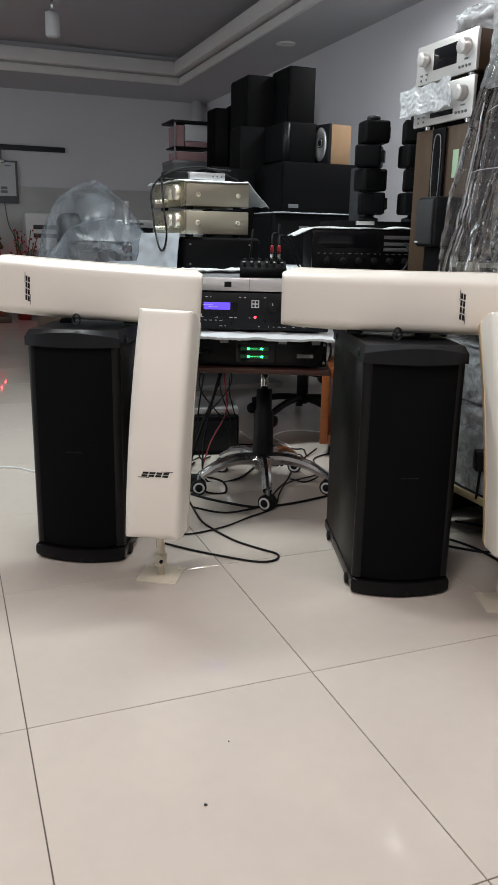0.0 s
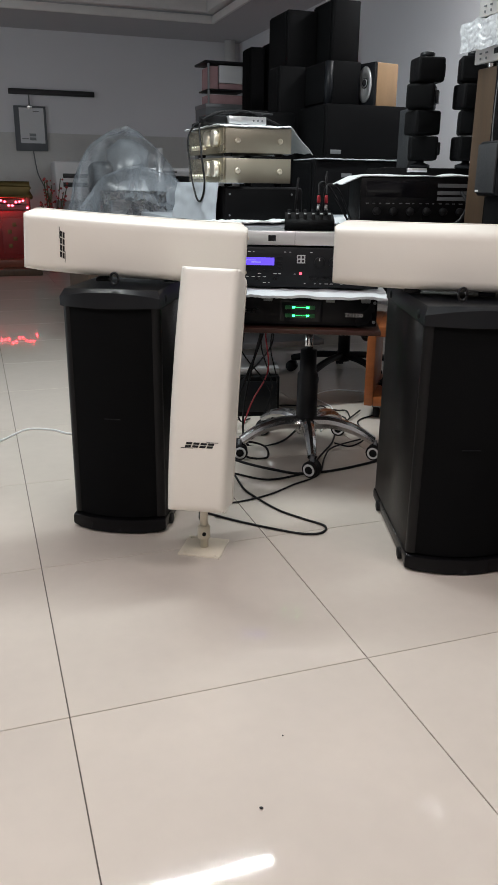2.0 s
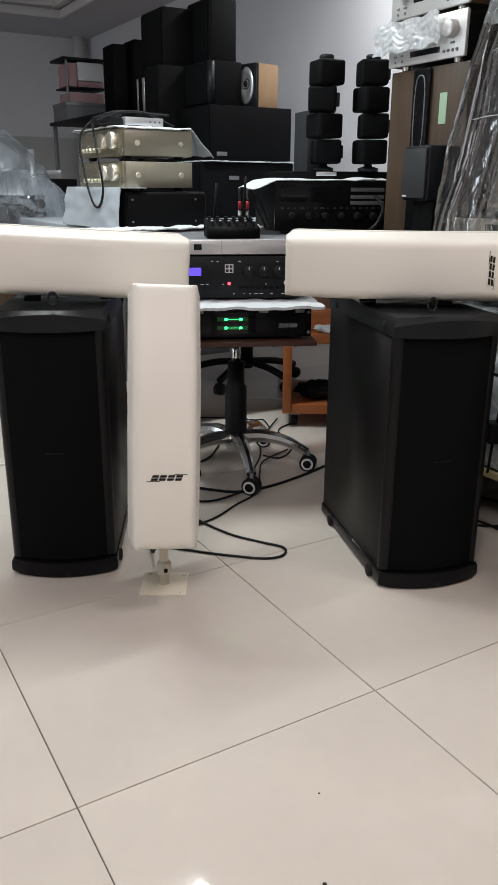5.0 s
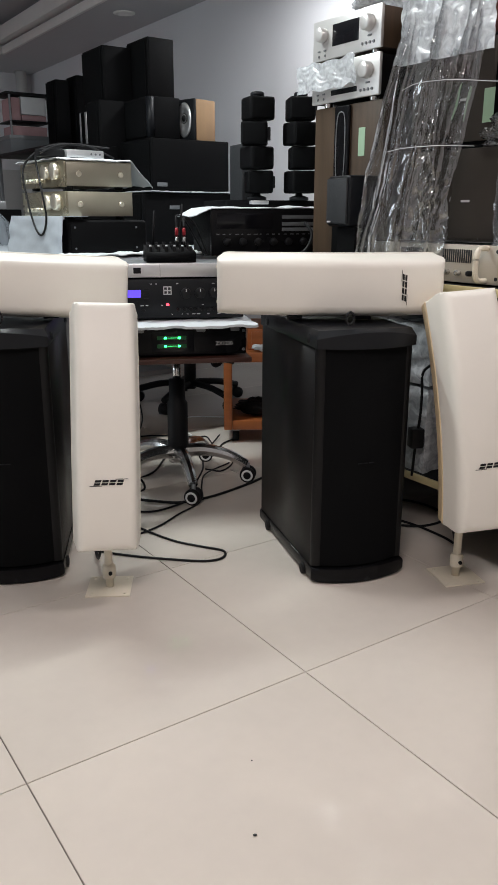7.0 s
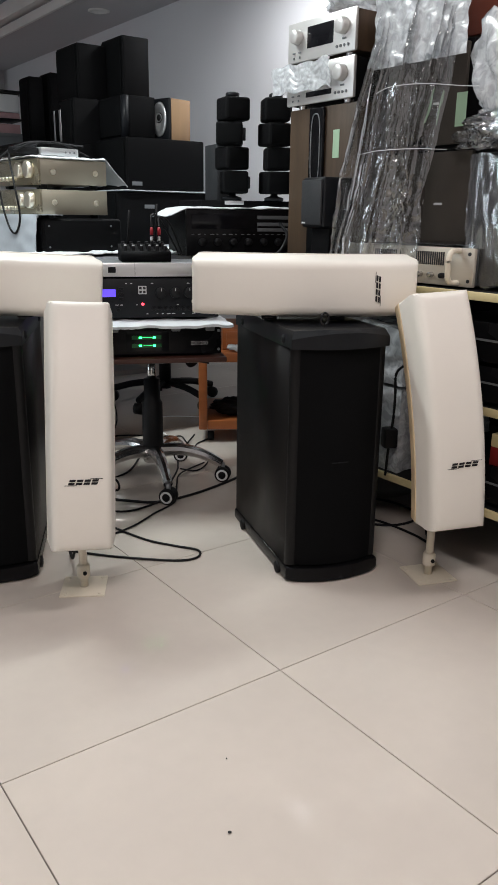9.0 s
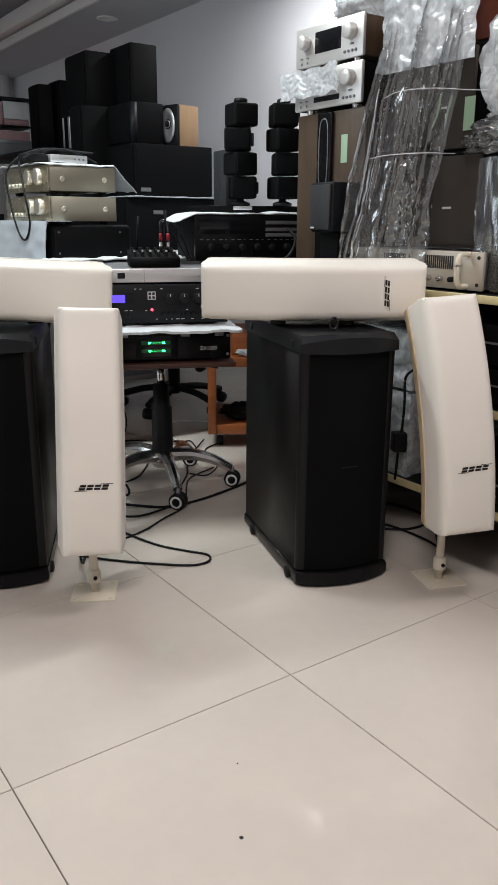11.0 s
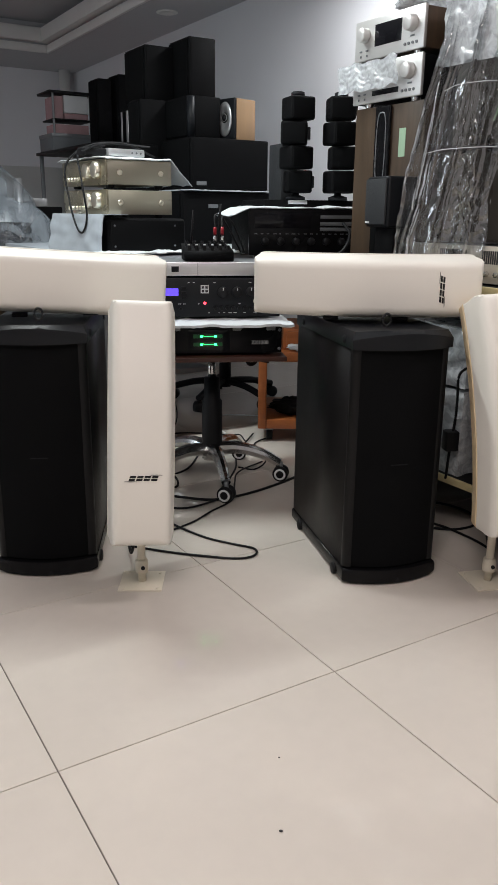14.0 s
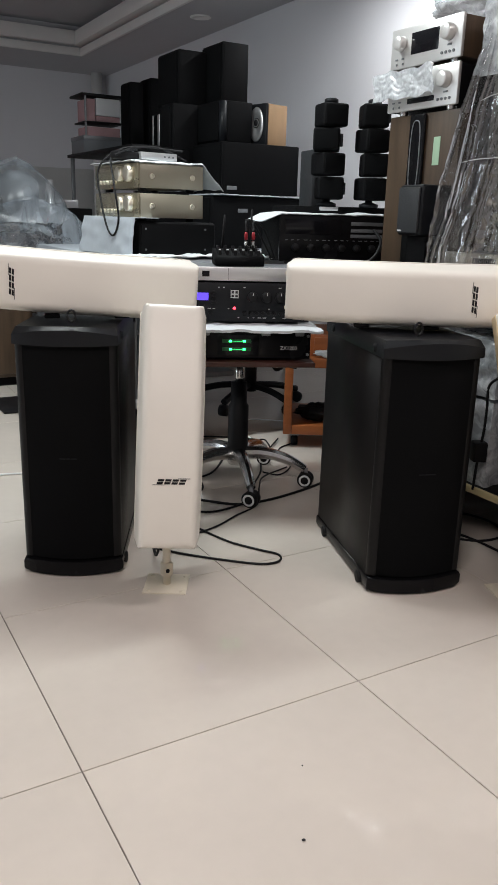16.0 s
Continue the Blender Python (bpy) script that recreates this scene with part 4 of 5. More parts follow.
def oak_speaker():
    t = thing("bookshelf_speaker", grid(2.168, 4.182, 1.316, 14), "oak bookshelf loudspeaker with a dark front and silver driver", "loudspeaker")
    part("cabinet", box(0, 0.145, 0, 0.23, 0, 0.212, 0.003), M["oak"], t, "oak veneer cabinet")
    bf = part("baffle", box(-0.016, 0, -0.002, 0.232, -0.0, 0.214, 0.008, 3), M["cap"], t, "dark grey rounded baffle")
    part("driver_trim", lathe([(0.060, 0), (0.058, 0.004), (0.036, 0.008), (0.034, 0.002)], 30, None, turned((-0.016, 0.078, 0.108), "-x") @ Matrix.Diagonal((1.5, 0.95, 1, 1))), M["silver"], bf, "silver driver ring")
    part("driver_cone", lathe([(0.036, 0.001), (0.018, 0.003), (0.012, 0.010), (0.003, 0.012)], 26, None, turned((-0.016, 0.078, 0.116), "-x")), M["rubber"], bf)
    part("driver_ring", lathe([(0.022, 0.004), (0.022, 0.006), (0.018, 0.006), (0.018, 0.004)], 24, None, turned((-0.016, 0.078, 0.116), "-x")), M["silver"], bf)


oak_speaker()
s2 = black_box(1.905, 2.10, 4.24, 4.60, 1.316, 1.530, "black bookshelf loudspeaker with a rounded grey edge")
part("edge_strip", lathe([(0.022, 0.004), (0.022, 0.208)], 16, None, pose(0.012, 0.0, 0)), M["cap"], s2, "rounded dark edge")
s3 = black_box(2.02, 2.185, 4.45, 4.70, 1.532, 1.860, "tall black loudspeaker on top of the stack")
s4 = black_box(1.83, 2.005, 4.62, 4.90, 1.532, 1.825, "black loudspeaker on top of the stack")
s5 = black_box(1.74, 1.90, 4.50, 4.66, 1.05, 1.528, "dark loudspeaker behind the stack", r=0.01)
s6 = black_box(1.56, 1.80, 4.40, 4.62, 0.765, 1.285, "dark loudspeaker at the table's end", r=0.01)


def far_rack():
    t = thing("storage_rack", grid(2.0, 5.75, 0), "dark metal rack with papers and boxes", "rack")
    for x in (0, 0.92):
        for y in (0, 1.45):
            part("post", box(x, x + 0.03, y, y + 0.03, 0, 1.40, 0.003), M["steel"], t)
    for z in (0.3, 0.85, 1.38):
        part("shelf", box(-0.02, 0.97, -0.02, 1.5, z, z + 0.025, 0.003), M["rubber"], t)


far_rack()
r1 = black_box(2.26, 2.40, 5.85, 6.02, 1.405, 1.64, "black loudspeaker with silver trim on the rack")
part("trim_strip", box(-0.016, -0.009, 0.01, 0.045, 0.01, 0.225, 0.004), M["silver"], r1, "silver trim")
part("trim_strip", box(-0.014, -0.009, 0.12, 0.145, 0.01, 0.225, 0.004), M["silver"], r1, "silver trim")
r2 = black_box(2.36, 2.48, 6.30, 6.5, 1.405, 1.94, "tall black loudspeaker on the rack", r=0.012)
r3 = black_box(2.20, 2.315, 6.32, 6.5, 1.405, 1.90, "tall black loudspeaker on the rack", r=0.012)


def paper_shelf():
    t = thing("paper_tray", grid(2.0, 6.80, 1.535), "dark open tray stacked with pink and white papers", "paper tray")
    part("top", box(-0.03, 0.36, -0.02, 0.3, 0.30, 0.318, 0.003), M["rubber"], t)
    for x in (0.0, 0.31):
        part("post", box(x, x + 0.014, 0, 0.014, 0, 0.30, 0), M["steel"], t)
    part("shelf", box(0, 0.33, 0, 0.28, 0.10, 0.112, 0.002), M["rubber"], t)
    for x0, x1, z0, z1, mm in ((0.02, 0.09, 0.114, 0.28, "pinkpaper"), (0.10, 0.30, 0.16, 0.29, "paper"), (0.10, 0.30, 0.114, 0.155, "pinkpaper"), (0.02, 0.3, 0.0, 0.07, "pinkpaper")):
        part("folder", box(x0, x1, 0.01, 0.25, z0, z1, 0.002), M[mm], t)


paper_shelf()
pb = thing("storage_box", grid(1.98, 6.78, 1.405), "flat dark storage box under the paper tray", "box")
part("body", box(0, 0.38, 0, 0.34, 0, 0.128, 0.004), M["greycloth"], pb)
part("lid", box(-0.004, 0.384, -0.004, 0.344, 0.10, 0.129, 0.003), M["steel"], pb)
pv = part("pipe", lathe([(0.06, 0), (0.06, 2.45)], 20), M["white"], None, "", grid(3.04, 9.5, 0))
tagged(pv, "white drain pipe in the corner of the room", "pipe", kind="structure")


# ---- right-hand shelves ----
def shelves():
    t = thing("storage_shelf", grid(1.50, 0.55, 0), "steel storage shelf with yellow board edges", "shelf")
    L, D = 1.6, 0.75
    for y in (0.0, 0.8, L - 0.04):
        for x in (0.02, D - 0.06):
            part("post", box(x, x + 0.04, y, y + 0.04, 0, 0.735 if x < 0.1 else 1.9, 0.003), M["rubber"], t)
    for z, run in ((0.185, L), (0.455, 1.2), (0.745, L)):
        b = part("board", box(0.012, D, 0, run, z - 0.02, z, 0.002), M["rubber"], t)
        part("edge_band", box(0.0, 0.0118, 0, run, z - 0.019, z + 0.002, 0.002), M["yellow"], b, "yellow edge band")
    part("plinth", box(0.40, 0.43, 0, L, 0.0, 0.165, 0), M["rubber"], t)
    # added black sheet: stands in for the dark depth between the boards
    part("back_panel", box(D, D + 0.01, 0, L, 0.0, 1.85, 0), M["rubber"], t, "added black backdrop that keeps the shelf gaps dark")


shelves()
ped = thing("plinth_cabinet", grid(1.60, 2.16, 0), "plain black cabinet carrying the walnut loudspeaker", "cabinet")
part("body", box(0, 0.36, 0, 0.37, 0.03, 0.747, 0.005), M["black"], ped)
part("door", box(-0.012, 0.0, 0.01, 0.36, 0.05, 0.735, 0.003), M["black"], ped)
part("foot", box(0.02, 0.34, 0.02, 0.35, 0, 0.03, 0), M["rubber"], ped)
SH = 0.748


def tower_speaker():
    t = thing("tower_speaker", grid(1.64, 2.154, SH), "walnut loudspeaker with a dark slot, carrying two receivers", "loudspeaker")
    part("cabinet", box(0.0, 0.23, 0, 0.335, 0, 0.520, 0.004), M["walnut"], t, "walnut cabinet")
    bf = part("baffle", box(-0.012, 0, 0.150, 0.222, 0.262, 0.518, 0.010, 3), M["gloss"], t, "black slotted baffle")
    ring = [Vector((-0.013, 0.186 + 0.022 * math.copysign(abs(math.cos(a)) ** 0.6, math.cos(a)), 0.390 + 0.108 * math.copysign(abs(math.sin(a)) ** 0.6, math.sin(a)))) for a in [2 * math.pi * k / 36 for k in range(37)]]
    part("slot_rim", sweep(ring, 0.002), M["steel"], bf)
    part("lower_grille", box(-0.010, 0, 0.150, 0.222, 0.004, 0.26, 0.006), M["cloth"], t)
    part("label", box(-0.0012, 0.0005, 0.082, 0.112, 0.36, 0.445, 0), M["label"], t, "pale green paper label")


tower_speaker()
pd = thing("black_box", grid(1.535, 2.15, SH), "tall black box under a small loudspeaker", "box")
part("body", box(0, 0.07, 0.0, 0.085, 0, 0.143, 0.004), M["black"], pd)
ss = thing("small_speaker", grid(1.512, 2.155, 0.892, -8), "small dark grey satellite loudspeaker", "loudspeaker")
part("cabinet", box(0, 0.11, 0, 0.125, 0, 0.152, 0.008, 3), M["cap"], ss)
part("grille", box(-0.008, 0.0, 0.006, 0.119, 0.008, 0.144, 0.004), M["charcoal"], ss, "dark grey grille")
part("emblem", box(-0.0095, -0.008, 0.09, 0.11, 0.012, 0.017, 0), M["paleink"], ss)


def silver_receiver(z, label, wrapped):
    t = thing("silver_receiver", grid(1.625, 2.167, z), label, "receiver", "stack of silver receivers")
    w, d, h = 0.325, 0.30, 0.118
    part("case", box(0.012, d, 0.002, w - 0.002, 0.012, h + 0.008, 0.003), M["walnut"] if not wrapped else M["black"], t, "dark cover")
    fp = part("faceplate", box(0, 0.012, 0, w, 0.010, h + 0.012, 0.004), M["alu"], t, "silver front panel")
    part("display", box(-0.0015, 0.001, 0.10, 0.225, 0.045 if not wrapped else 0.030, 0.108 if not wrapped else 0.046, 0.001), M["blackglass"], fp, "dark display window")
    for y, r in ((0.052, 0.024), (0.270, 0.022)):
        k = part("knob", disc_knob((0, y, 0.084), r, 0.024, "-x", None, 28), M["alu"], fp, "round silver knob")
    bm = bmesh.new()
    for k in range(4):
        disc_knob((0, 0.03 + 0.017 * k, 0.030), 0.0045, 0.004, "-x", bm, 10)
    for y in (0.255, 0.285):
        box(-0.003, 0, y, y + 0.012, 0.036, 0.041, 0.001, bm=bm)
        box(-0.003, 0, y + 0.003, y + 0.009, 0.020, 0.027, 0.001, bm=bm)
    box(-0.003, 0, 0.04, 0.058, 0.047, 0.052, 0.001, bm=bm)
    each("button", bm, M["steel"], fp)
    bm = bmesh.new()
    for x in (0.03, 0.26):
        for y in (0.05, 0.27):
            lathe([(0.014, 0), (0.016, 0.011)], 14, bm, pose(x, y, 0))
    each("foot", bm, M["chrome"], t)
    return t


silver_receiver(1.269, "silver receiver with bubble wrap over its front", True)
silver_receiver(1.400, "silver receiver with a dark display and two knobs", False)


def wrap_panel(m, sy, sz, seed, label, material, bulge=0.015, name="bubble_wrap"):
    def fn(s, q):
        y, z = s * sy, q * sz
        b = bulge * (0.4 + 0.7 * abs(noise.noise(Vector((y * 8, z * 8, seed))))) + 0.2 * bulge * abs(noise.noise(Vector((y * 60, z * 60, seed))))
        return Vector((-b, y + 0.012 * noise.noise(Vector((z * 22, seed, 1))), z + 0.012 * noise.noise(Vector((y * 22, 1, seed)))))
    ob = part(name, sheet(fn, 40, 30, None, 0.002), material, None, "", m)
    return tagged(ob, label, "bubble wrap")


wrap_panel(grid(1.612, 2.25, 1.315), 0.29, 0.085, 4, "crinkled bubble wrap over the receiver front", M["bubble"], 0.02)
bw = part("bubble_wrap", crumple(lump(0.11, 0.13, 0.045, 0.25, 2.5, 3.0), 0.008, 14), M["bubble"], None, "", grid(1.76, 2.27, 1.531))
tagged(bw, "bundle of bubble wrap on the receivers", "bubble wrap")


def grille_speaker(v0, v1, z0, z1, u, label, mate="browncloth", depth=0.3):
    t = thing("shelf_speaker", grid(u, v0, z0), label, "loudspeaker", "stack of brown speakers")
    w, h = v1 - v0, z1 - z0
    part("cabinet", box(0, depth, 0, w, 0, h, 0.004), M["walnut" if mate == "redwood" else "black"], t, "dark cabinet")
    g = part("grille", box(-0.014, 0.0, 0.008, w - 0.008, 0.008, h - 0.008, 0.005), M[mate], t, "brown cloth grille")
    part("emblem", box(-0.0158, -0.0142, w * 0.28, w * 0.28 + 0.03, h * 0.42, h * 0.42 + 0.006, 0), M["paleink"], g)
    return t


def silver_amp():
    t = thing("silver_amplifier", grid(1.555, 1.60, SH), "silver rack amplifier with a grip handle and vents", "amplifier")
    part("case", box(0.012, 0.36, 0.01, 0.47, 0.004, 0.100, 0.003), M["silver"], t)
    fp = part("faceplate", box(0, 0.012, 0, 0.48, 0.002, 0.103, 0.003), M["beige"], t, "beige aluminium front panel")
    bm = bmesh.new()
    for k in range(14):
        box(-0.0015, 0.0, 0.10 + 0.0075 * k, 0.1045 + 0.0075 * k, 0.055, 0.09, 0, bm=bm)
    for k in range(14):
        box(-0.0015, 0.0, 0.26 + 0.0075 * k, 0.2645 + 0.0075 * k, 0.055, 0.09, 0, bm=bm)
    each("vent_slot", bm, M["ink"], fp)
    for k in range(8):
        part("knob", disc_knob((0, 0.10 + 0.04 * k, 0.028), 0.0075, 0.014, "-x", None, 14), M["chrome"] if k % 3 else M["rubber"], fp)
    part("handle", sweep(spline([(0.002, 0.05, 0.012), (-0.028, 0.05, 0.013), (-0.040, 0.05, 0.028), (-0.042, 0.05, 0.054), (-0.040, 0.05, 0.080), (-0.028, 0.05, 0.095), (0.002, 0.05, 0.096)], 5), 0.0075, 10), M["plate"], fp, "pale grip handle")
    bm = bmesh.new()
    for z in (0.018, 0.088):
        lathe([(0.005, 0), (0.005, 0.002)], 10, bm, turned((0, 0.015, z), "-x"))
    each("rack_screw", bm, M["ink"], fp)


silver_amp()
wrap_panel(grid(1.60, 1.62, 0.852) @ pose(0, 0, 0, 0, 80, 0), 0.46, 0.10, 14, "clear film lying over the silver amplifier", M["film"], 0.006, "plastic_film")
grille_speaker(1.70, 2.06, 0.853, 1.112, 1.66, "brown cloth-fronted loudspeaker on a silver amplifier")
grille_speaker(1.745, 2.05, 1.114, 1.385, 1.66, "brown cloth-fronted loudspeaker under plastic film")
grille_speaker(1.60, 2.0, 1.387, 1.62, 1.70, "red-brown wooden loudspeaker on top of the stack", "redwood")
gl = part("label", box(-0.0012, 0, 0, 0.035, 0, 0.085, 0), M["label"], None, "", grid(1.640, 1.738, 1.165))
tagged(gl, "pale green paper label on the brown speaker", "label")
grille_speaker(1.425, 1.645, 0.752, 1.09, 1.60, "dark loudspeaker wrapped in clear film", "cloth")
wrap_panel(grid(1.583, 1.415, 0.755), 0.24, 0.33, 21, "clear film wrapped round a dark loudspeaker", M["tightfilm"], 0.012, "plastic_film")
wb = part("bubble_wrap", crumple(lump(0.05, 0.11, 0.14, 0.3, 2.5, 8.0), 0.010, 14), M["bubble"], None, "", grid(1.62, 1.59, 1.165))
tagged(wb, "bundle of bubble wrap on the wrapped loudspeaker", "bubble wrap")
wf = part("plastic_film", crumple(lump(0.05, 0.13, 0.05, 0.4, 2.5, 5.0), 0.014, 18), M["film"], None, "", grid(1.62, 1.59, 1.092))
tagged(wf, "gathered clear film under a bundle of bubble wrap", "plastic sheet")


def film_curtain():
    """A long clear sheet that hangs from the top of the stack and flares to the shelf."""
    random.seed(21)
    ridges = [(random.uniform(0.0, 1.0), random.uniform(-0.12, 0.12), random.uniform(0.012, 0.04), random.uniform(0.008, 0.024), random.uniform(-0.2, 0.4), random.uniform(0.6, 1.2)) for _ in range(14)]
    ridges += [(c, 0.0, 0.013, 0.022, -0.2, 1.3) for c in (0.99, 0.94, 0.88, 0.52, 0.12)]

    def crease(s, q):
        """Sharp upright creases that wander and run out."""
        h = 0.0
        for c, slope, wide, high, q0, q1 in ridges:
            if q0 < q < q1:
                run = min(1.0, (q - q0) * 8, (q1 - q) * 8)
                at = c + slope * (q - 0.5) + 0.02 * noise.noise(Vector((q * 4, c * 50, 0)))
                h += high * run * max(0.0, 1 - abs(s - at) / wide)
        return h

    def fn(s, q):
        top, low = (1.705, 1.985), (1.80, 2.125)
        k = q ** 0.9
        v = (top[0] + (top[1] - top[0]) * s) * (1 - k) + (low[0] + (low[1] - low[0]) * s) * k
        z = 1.55 - 0.755 * q
        fold = 0.012 * math.sin(s * 15 + 1.5 * q) * (0.3 + 0.7 * q)
        knot = math.exp(-((s - 0.28) / 0.16) ** 2 - ((q - 0.72) / 0.2) ** 2)
        cr = 0.008 * noise.noise(Vector((s * 6, q * 5, 3))) + (0.005 + 0.030 * knot) * abs(noise.noise(Vector((s * 16, q * 22, 9))))
        if q < 0.05:
            return Vector((1.66 - 0.06 * (q / 0.05), v, 1.60 - 0.05 * (q / 0.05)))
        return Vector((1.595 - 0.06 * q + fold + cr - crease(s, q), v + 0.006 * noise.noise(Vector((q * 6, s * 3, 5))), z))
    ob = part("plastic_film", sheet(fn, 150, 110, None, 0), M["film"], None, "", grid(0, 0, 0))
    tagged(ob, "long clear crinkled plastic sheet hanging over the speakers", "plastic sheet")

    def fn2(s, q):
        v = 1.70 + 0.33 * s + 0.012 * noise.noise(Vector((q * 9, s * 3, 5)))
        z = 1.66 - 0.33 * q
        b = 0.008 * abs(noise.noise(Vector((s * 7, q * 9, 31)))) + 0.0018 * abs(noise.noise(Vector((s * 24, q * 30, 3)))) + (0.004 if q < 0.42 + 0.1 * s else 0.0)
        if q < 0.3:
            return Vector((1.68 - 0.10 * (q / 0.3) - b, v, 1.63 - 0.066 * (q / 0.3) ** 2))
        return Vector((1.575 - b, v, z))
    ob = part("bubble_wrap", sheet(fn2, 50, 40, None, 0.002), M["bubble"], None, "", grid(0, 0, 0))
    tagged(ob, "white bubble wrap folded over the top of the speaker stack", "bubble wrap")


film_curtain()
cable("string", [W(1.545, 1.985, 1.262), W(1.52, 1.90, 1.268), W(1.52, 1.78, 1.262), W(1.57, 1.68, 1.250), W(1.60, 1.58, 1.243)], 0.0009, "thin white string tied round the plastic sheet", M["paper"])
cable("string", [W(1.52, 2.01, 1.100), W(1.50, 1.92, 1.104), W(1.515, 1.80, 1.104), W(1.60, 1.76, 1.104)], 0.0009, "thin white string tied round the plastic sheet", M["paper"])


def crumpled_case(x0, x1, y0, y1, z0, z1, seed):
    """A loose wrap round a box: slack faces with sharp creases."""
    bm = bmesh.new()
    bmesh.ops.create_cube(bm, size=1.0)
    bmesh.ops.subdivide_edges(bm, edges=list(bm.edges), cuts=26, use_grid_fill=True)
    for v in bm.verts:
        c = v.co.copy()
        p = Vector((x0 + (x1 - x0) * (c.x + 0.5), y0 + (y1 - y0) * (c.y + 0.5), z0 + (z1 - z0) * (c.z + 0.5)))
        k = 0.014 * abs(noise.noise(p * 13 + Vector((seed, 0, 0)))) + 0.008 * abs(noise.noise(p * 34 + Vector((0, seed, 0))))
        out = Vector((c.x if abs(c.x) > 0.45 else 0, c.y if abs(c.y) > 0.45 else 0, c.z if c.z > 0.45 else 0))
        v.co = p - out * 2 * k
    return bm


def shelf_goods():
    """Wrapped units and boxes on the lower boards."""
    t = thing("wrapped_amplifier", grid(1.54, 1.80, 0.188), "stack of amplifiers wrapped in crinkled clear film", "amplifier")
    part("body", box(0, 0.4, 0, 0.34, 0, 0.24, 0.006), M["foam"], t)
    part("wrap", crumpled_case(-0.02, 0.42, -0.012, 0.355, 0.0, 0.262, 3.0), M["bubble"], t, "crinkled clear wrap")
    t = thing("wrapped_amplifier", grid(1.54, 1.80, 0.452), "flat unit wrapped in clear film", "amplifier")
    part("body", box(0, 0.4, 0, 0.34, 0, 0.16, 0.006), M["foamgrey"], t)
    part("wrap", crumpled_case(-0.02, 0.42, -0.012, 0.355, 0.0, 0.17, 7.0), M["bubble"], t, "crinkled clear wrap")
    for z, h, v0, v1, label in ((0.458, 0.10, 1.28, 1.72, "black amplifier on the shelf"), (0.562, 0.11, 1.30, 1.70, "dark grey amplifier on another unit"),
                                (0.188, 0.11, 1.25, 1.70, "black amplifier on the low board")):
        t = thing("amplifier", grid(1.53, v0, z), label, "amplifier")
        part("case", box(0.01, 0.4, 0, v1 - v0, 0.008, h - 0.003, 0.004), M["black"], t)
        fp = part("faceplate", box(0, 0.010, 0, v1 - v0, 0.006, h - 0.001, 0.003), M["gloss"], t)
        part("strip", box(-0.002, 0, 0.05, 0.3, h * 0.55, h * 0.6, 0), M["steel"], fp)
        part("knob", disc_knob((0, 0.05, h * 0.5), 0.014, 0.014, "-x"), M["steel"], fp)
        part("foot", box(0.03, 0.36, 0.03, v1 - v0 - 0.03, 0, 0.008, 0), M["rubber"], t)
    t = thing("carton", grid(1.54, 1.30, 0.298), "small red and yellow carton", "carton")
    part("carton_body", box(0, 0.2, 0, 0.18, 0, 0.05, 0.002), M["altar"], t)
    part("carton_top", box(0, 0.2, 0, 0.18, 0.05, 0.085, 0.002), M["yellow"], t)
    pl = part("adapter_block", box(-0.02, 0.02, -0.02, 0.02, 0, 0.06, 0.006), M["rubber"], None, "", Matrix.Translation(W(1.500, 1.807, 0.270)))
    tagged(pl, "black plug-in power block hanging on its lead", "power adapter")


shelf_goods()
cable("cable", [W(1.500, 1.759, 0.528), W(1.500, 1.795, 0.494), W(1.500, 1.794, 0.428), W(1.500, 1.796, 0.359), W(1.500, 1.807, 0.270), W(1.500, 1.813, 0.180)], 0.004, "black lead hanging from the shelf")

# ---- left and rear of the room ----
def wood_cabinet():
    t = thing("wooden_cabinet", grid(0.66, 4.55, 0), "brown wooden sideboard carrying wrapped goods", "cabinet")
    part("body", box(0, 0.60, 0.012, 0.9, 0.05, 0.62, 0.004), M["walnut"], t)
    part("top", box(-0.015, 0.615, -0.015, 0.91, 0.62, 0.65, 0.004), M["walnut"], t)
    part("plinth", box(0.03, 0.57, 0.04, 0.86, 0, 0.05, 0), M["black"], t)
    for k in range(2):
        d = part("door", box(0.02 + 0.285 * k, 0.295 + 0.285 * k, -0.002, 0.013, 0.07, 0.60, 0.004), M["walnut"], t)
        part("handle", box(0.265 + 0.055 * k, 0.28 + 0.055 * k, -0.016, -0.002, 0.3, 0.4, 0.004), M["steel"], d)


wood_cabinet()
mt = part("mat", prism([(-0.13, -0.16), (0.2, -0.16), (0.2, 0.16), (-0.13, 0.16)], 0.003, 0.012, 0.003), M["rubber"], None, "", pose(-0.98, 4.05, 0, 0, 0, G))
tagged(mt, "dark rubber mat on the tiles", "mat")


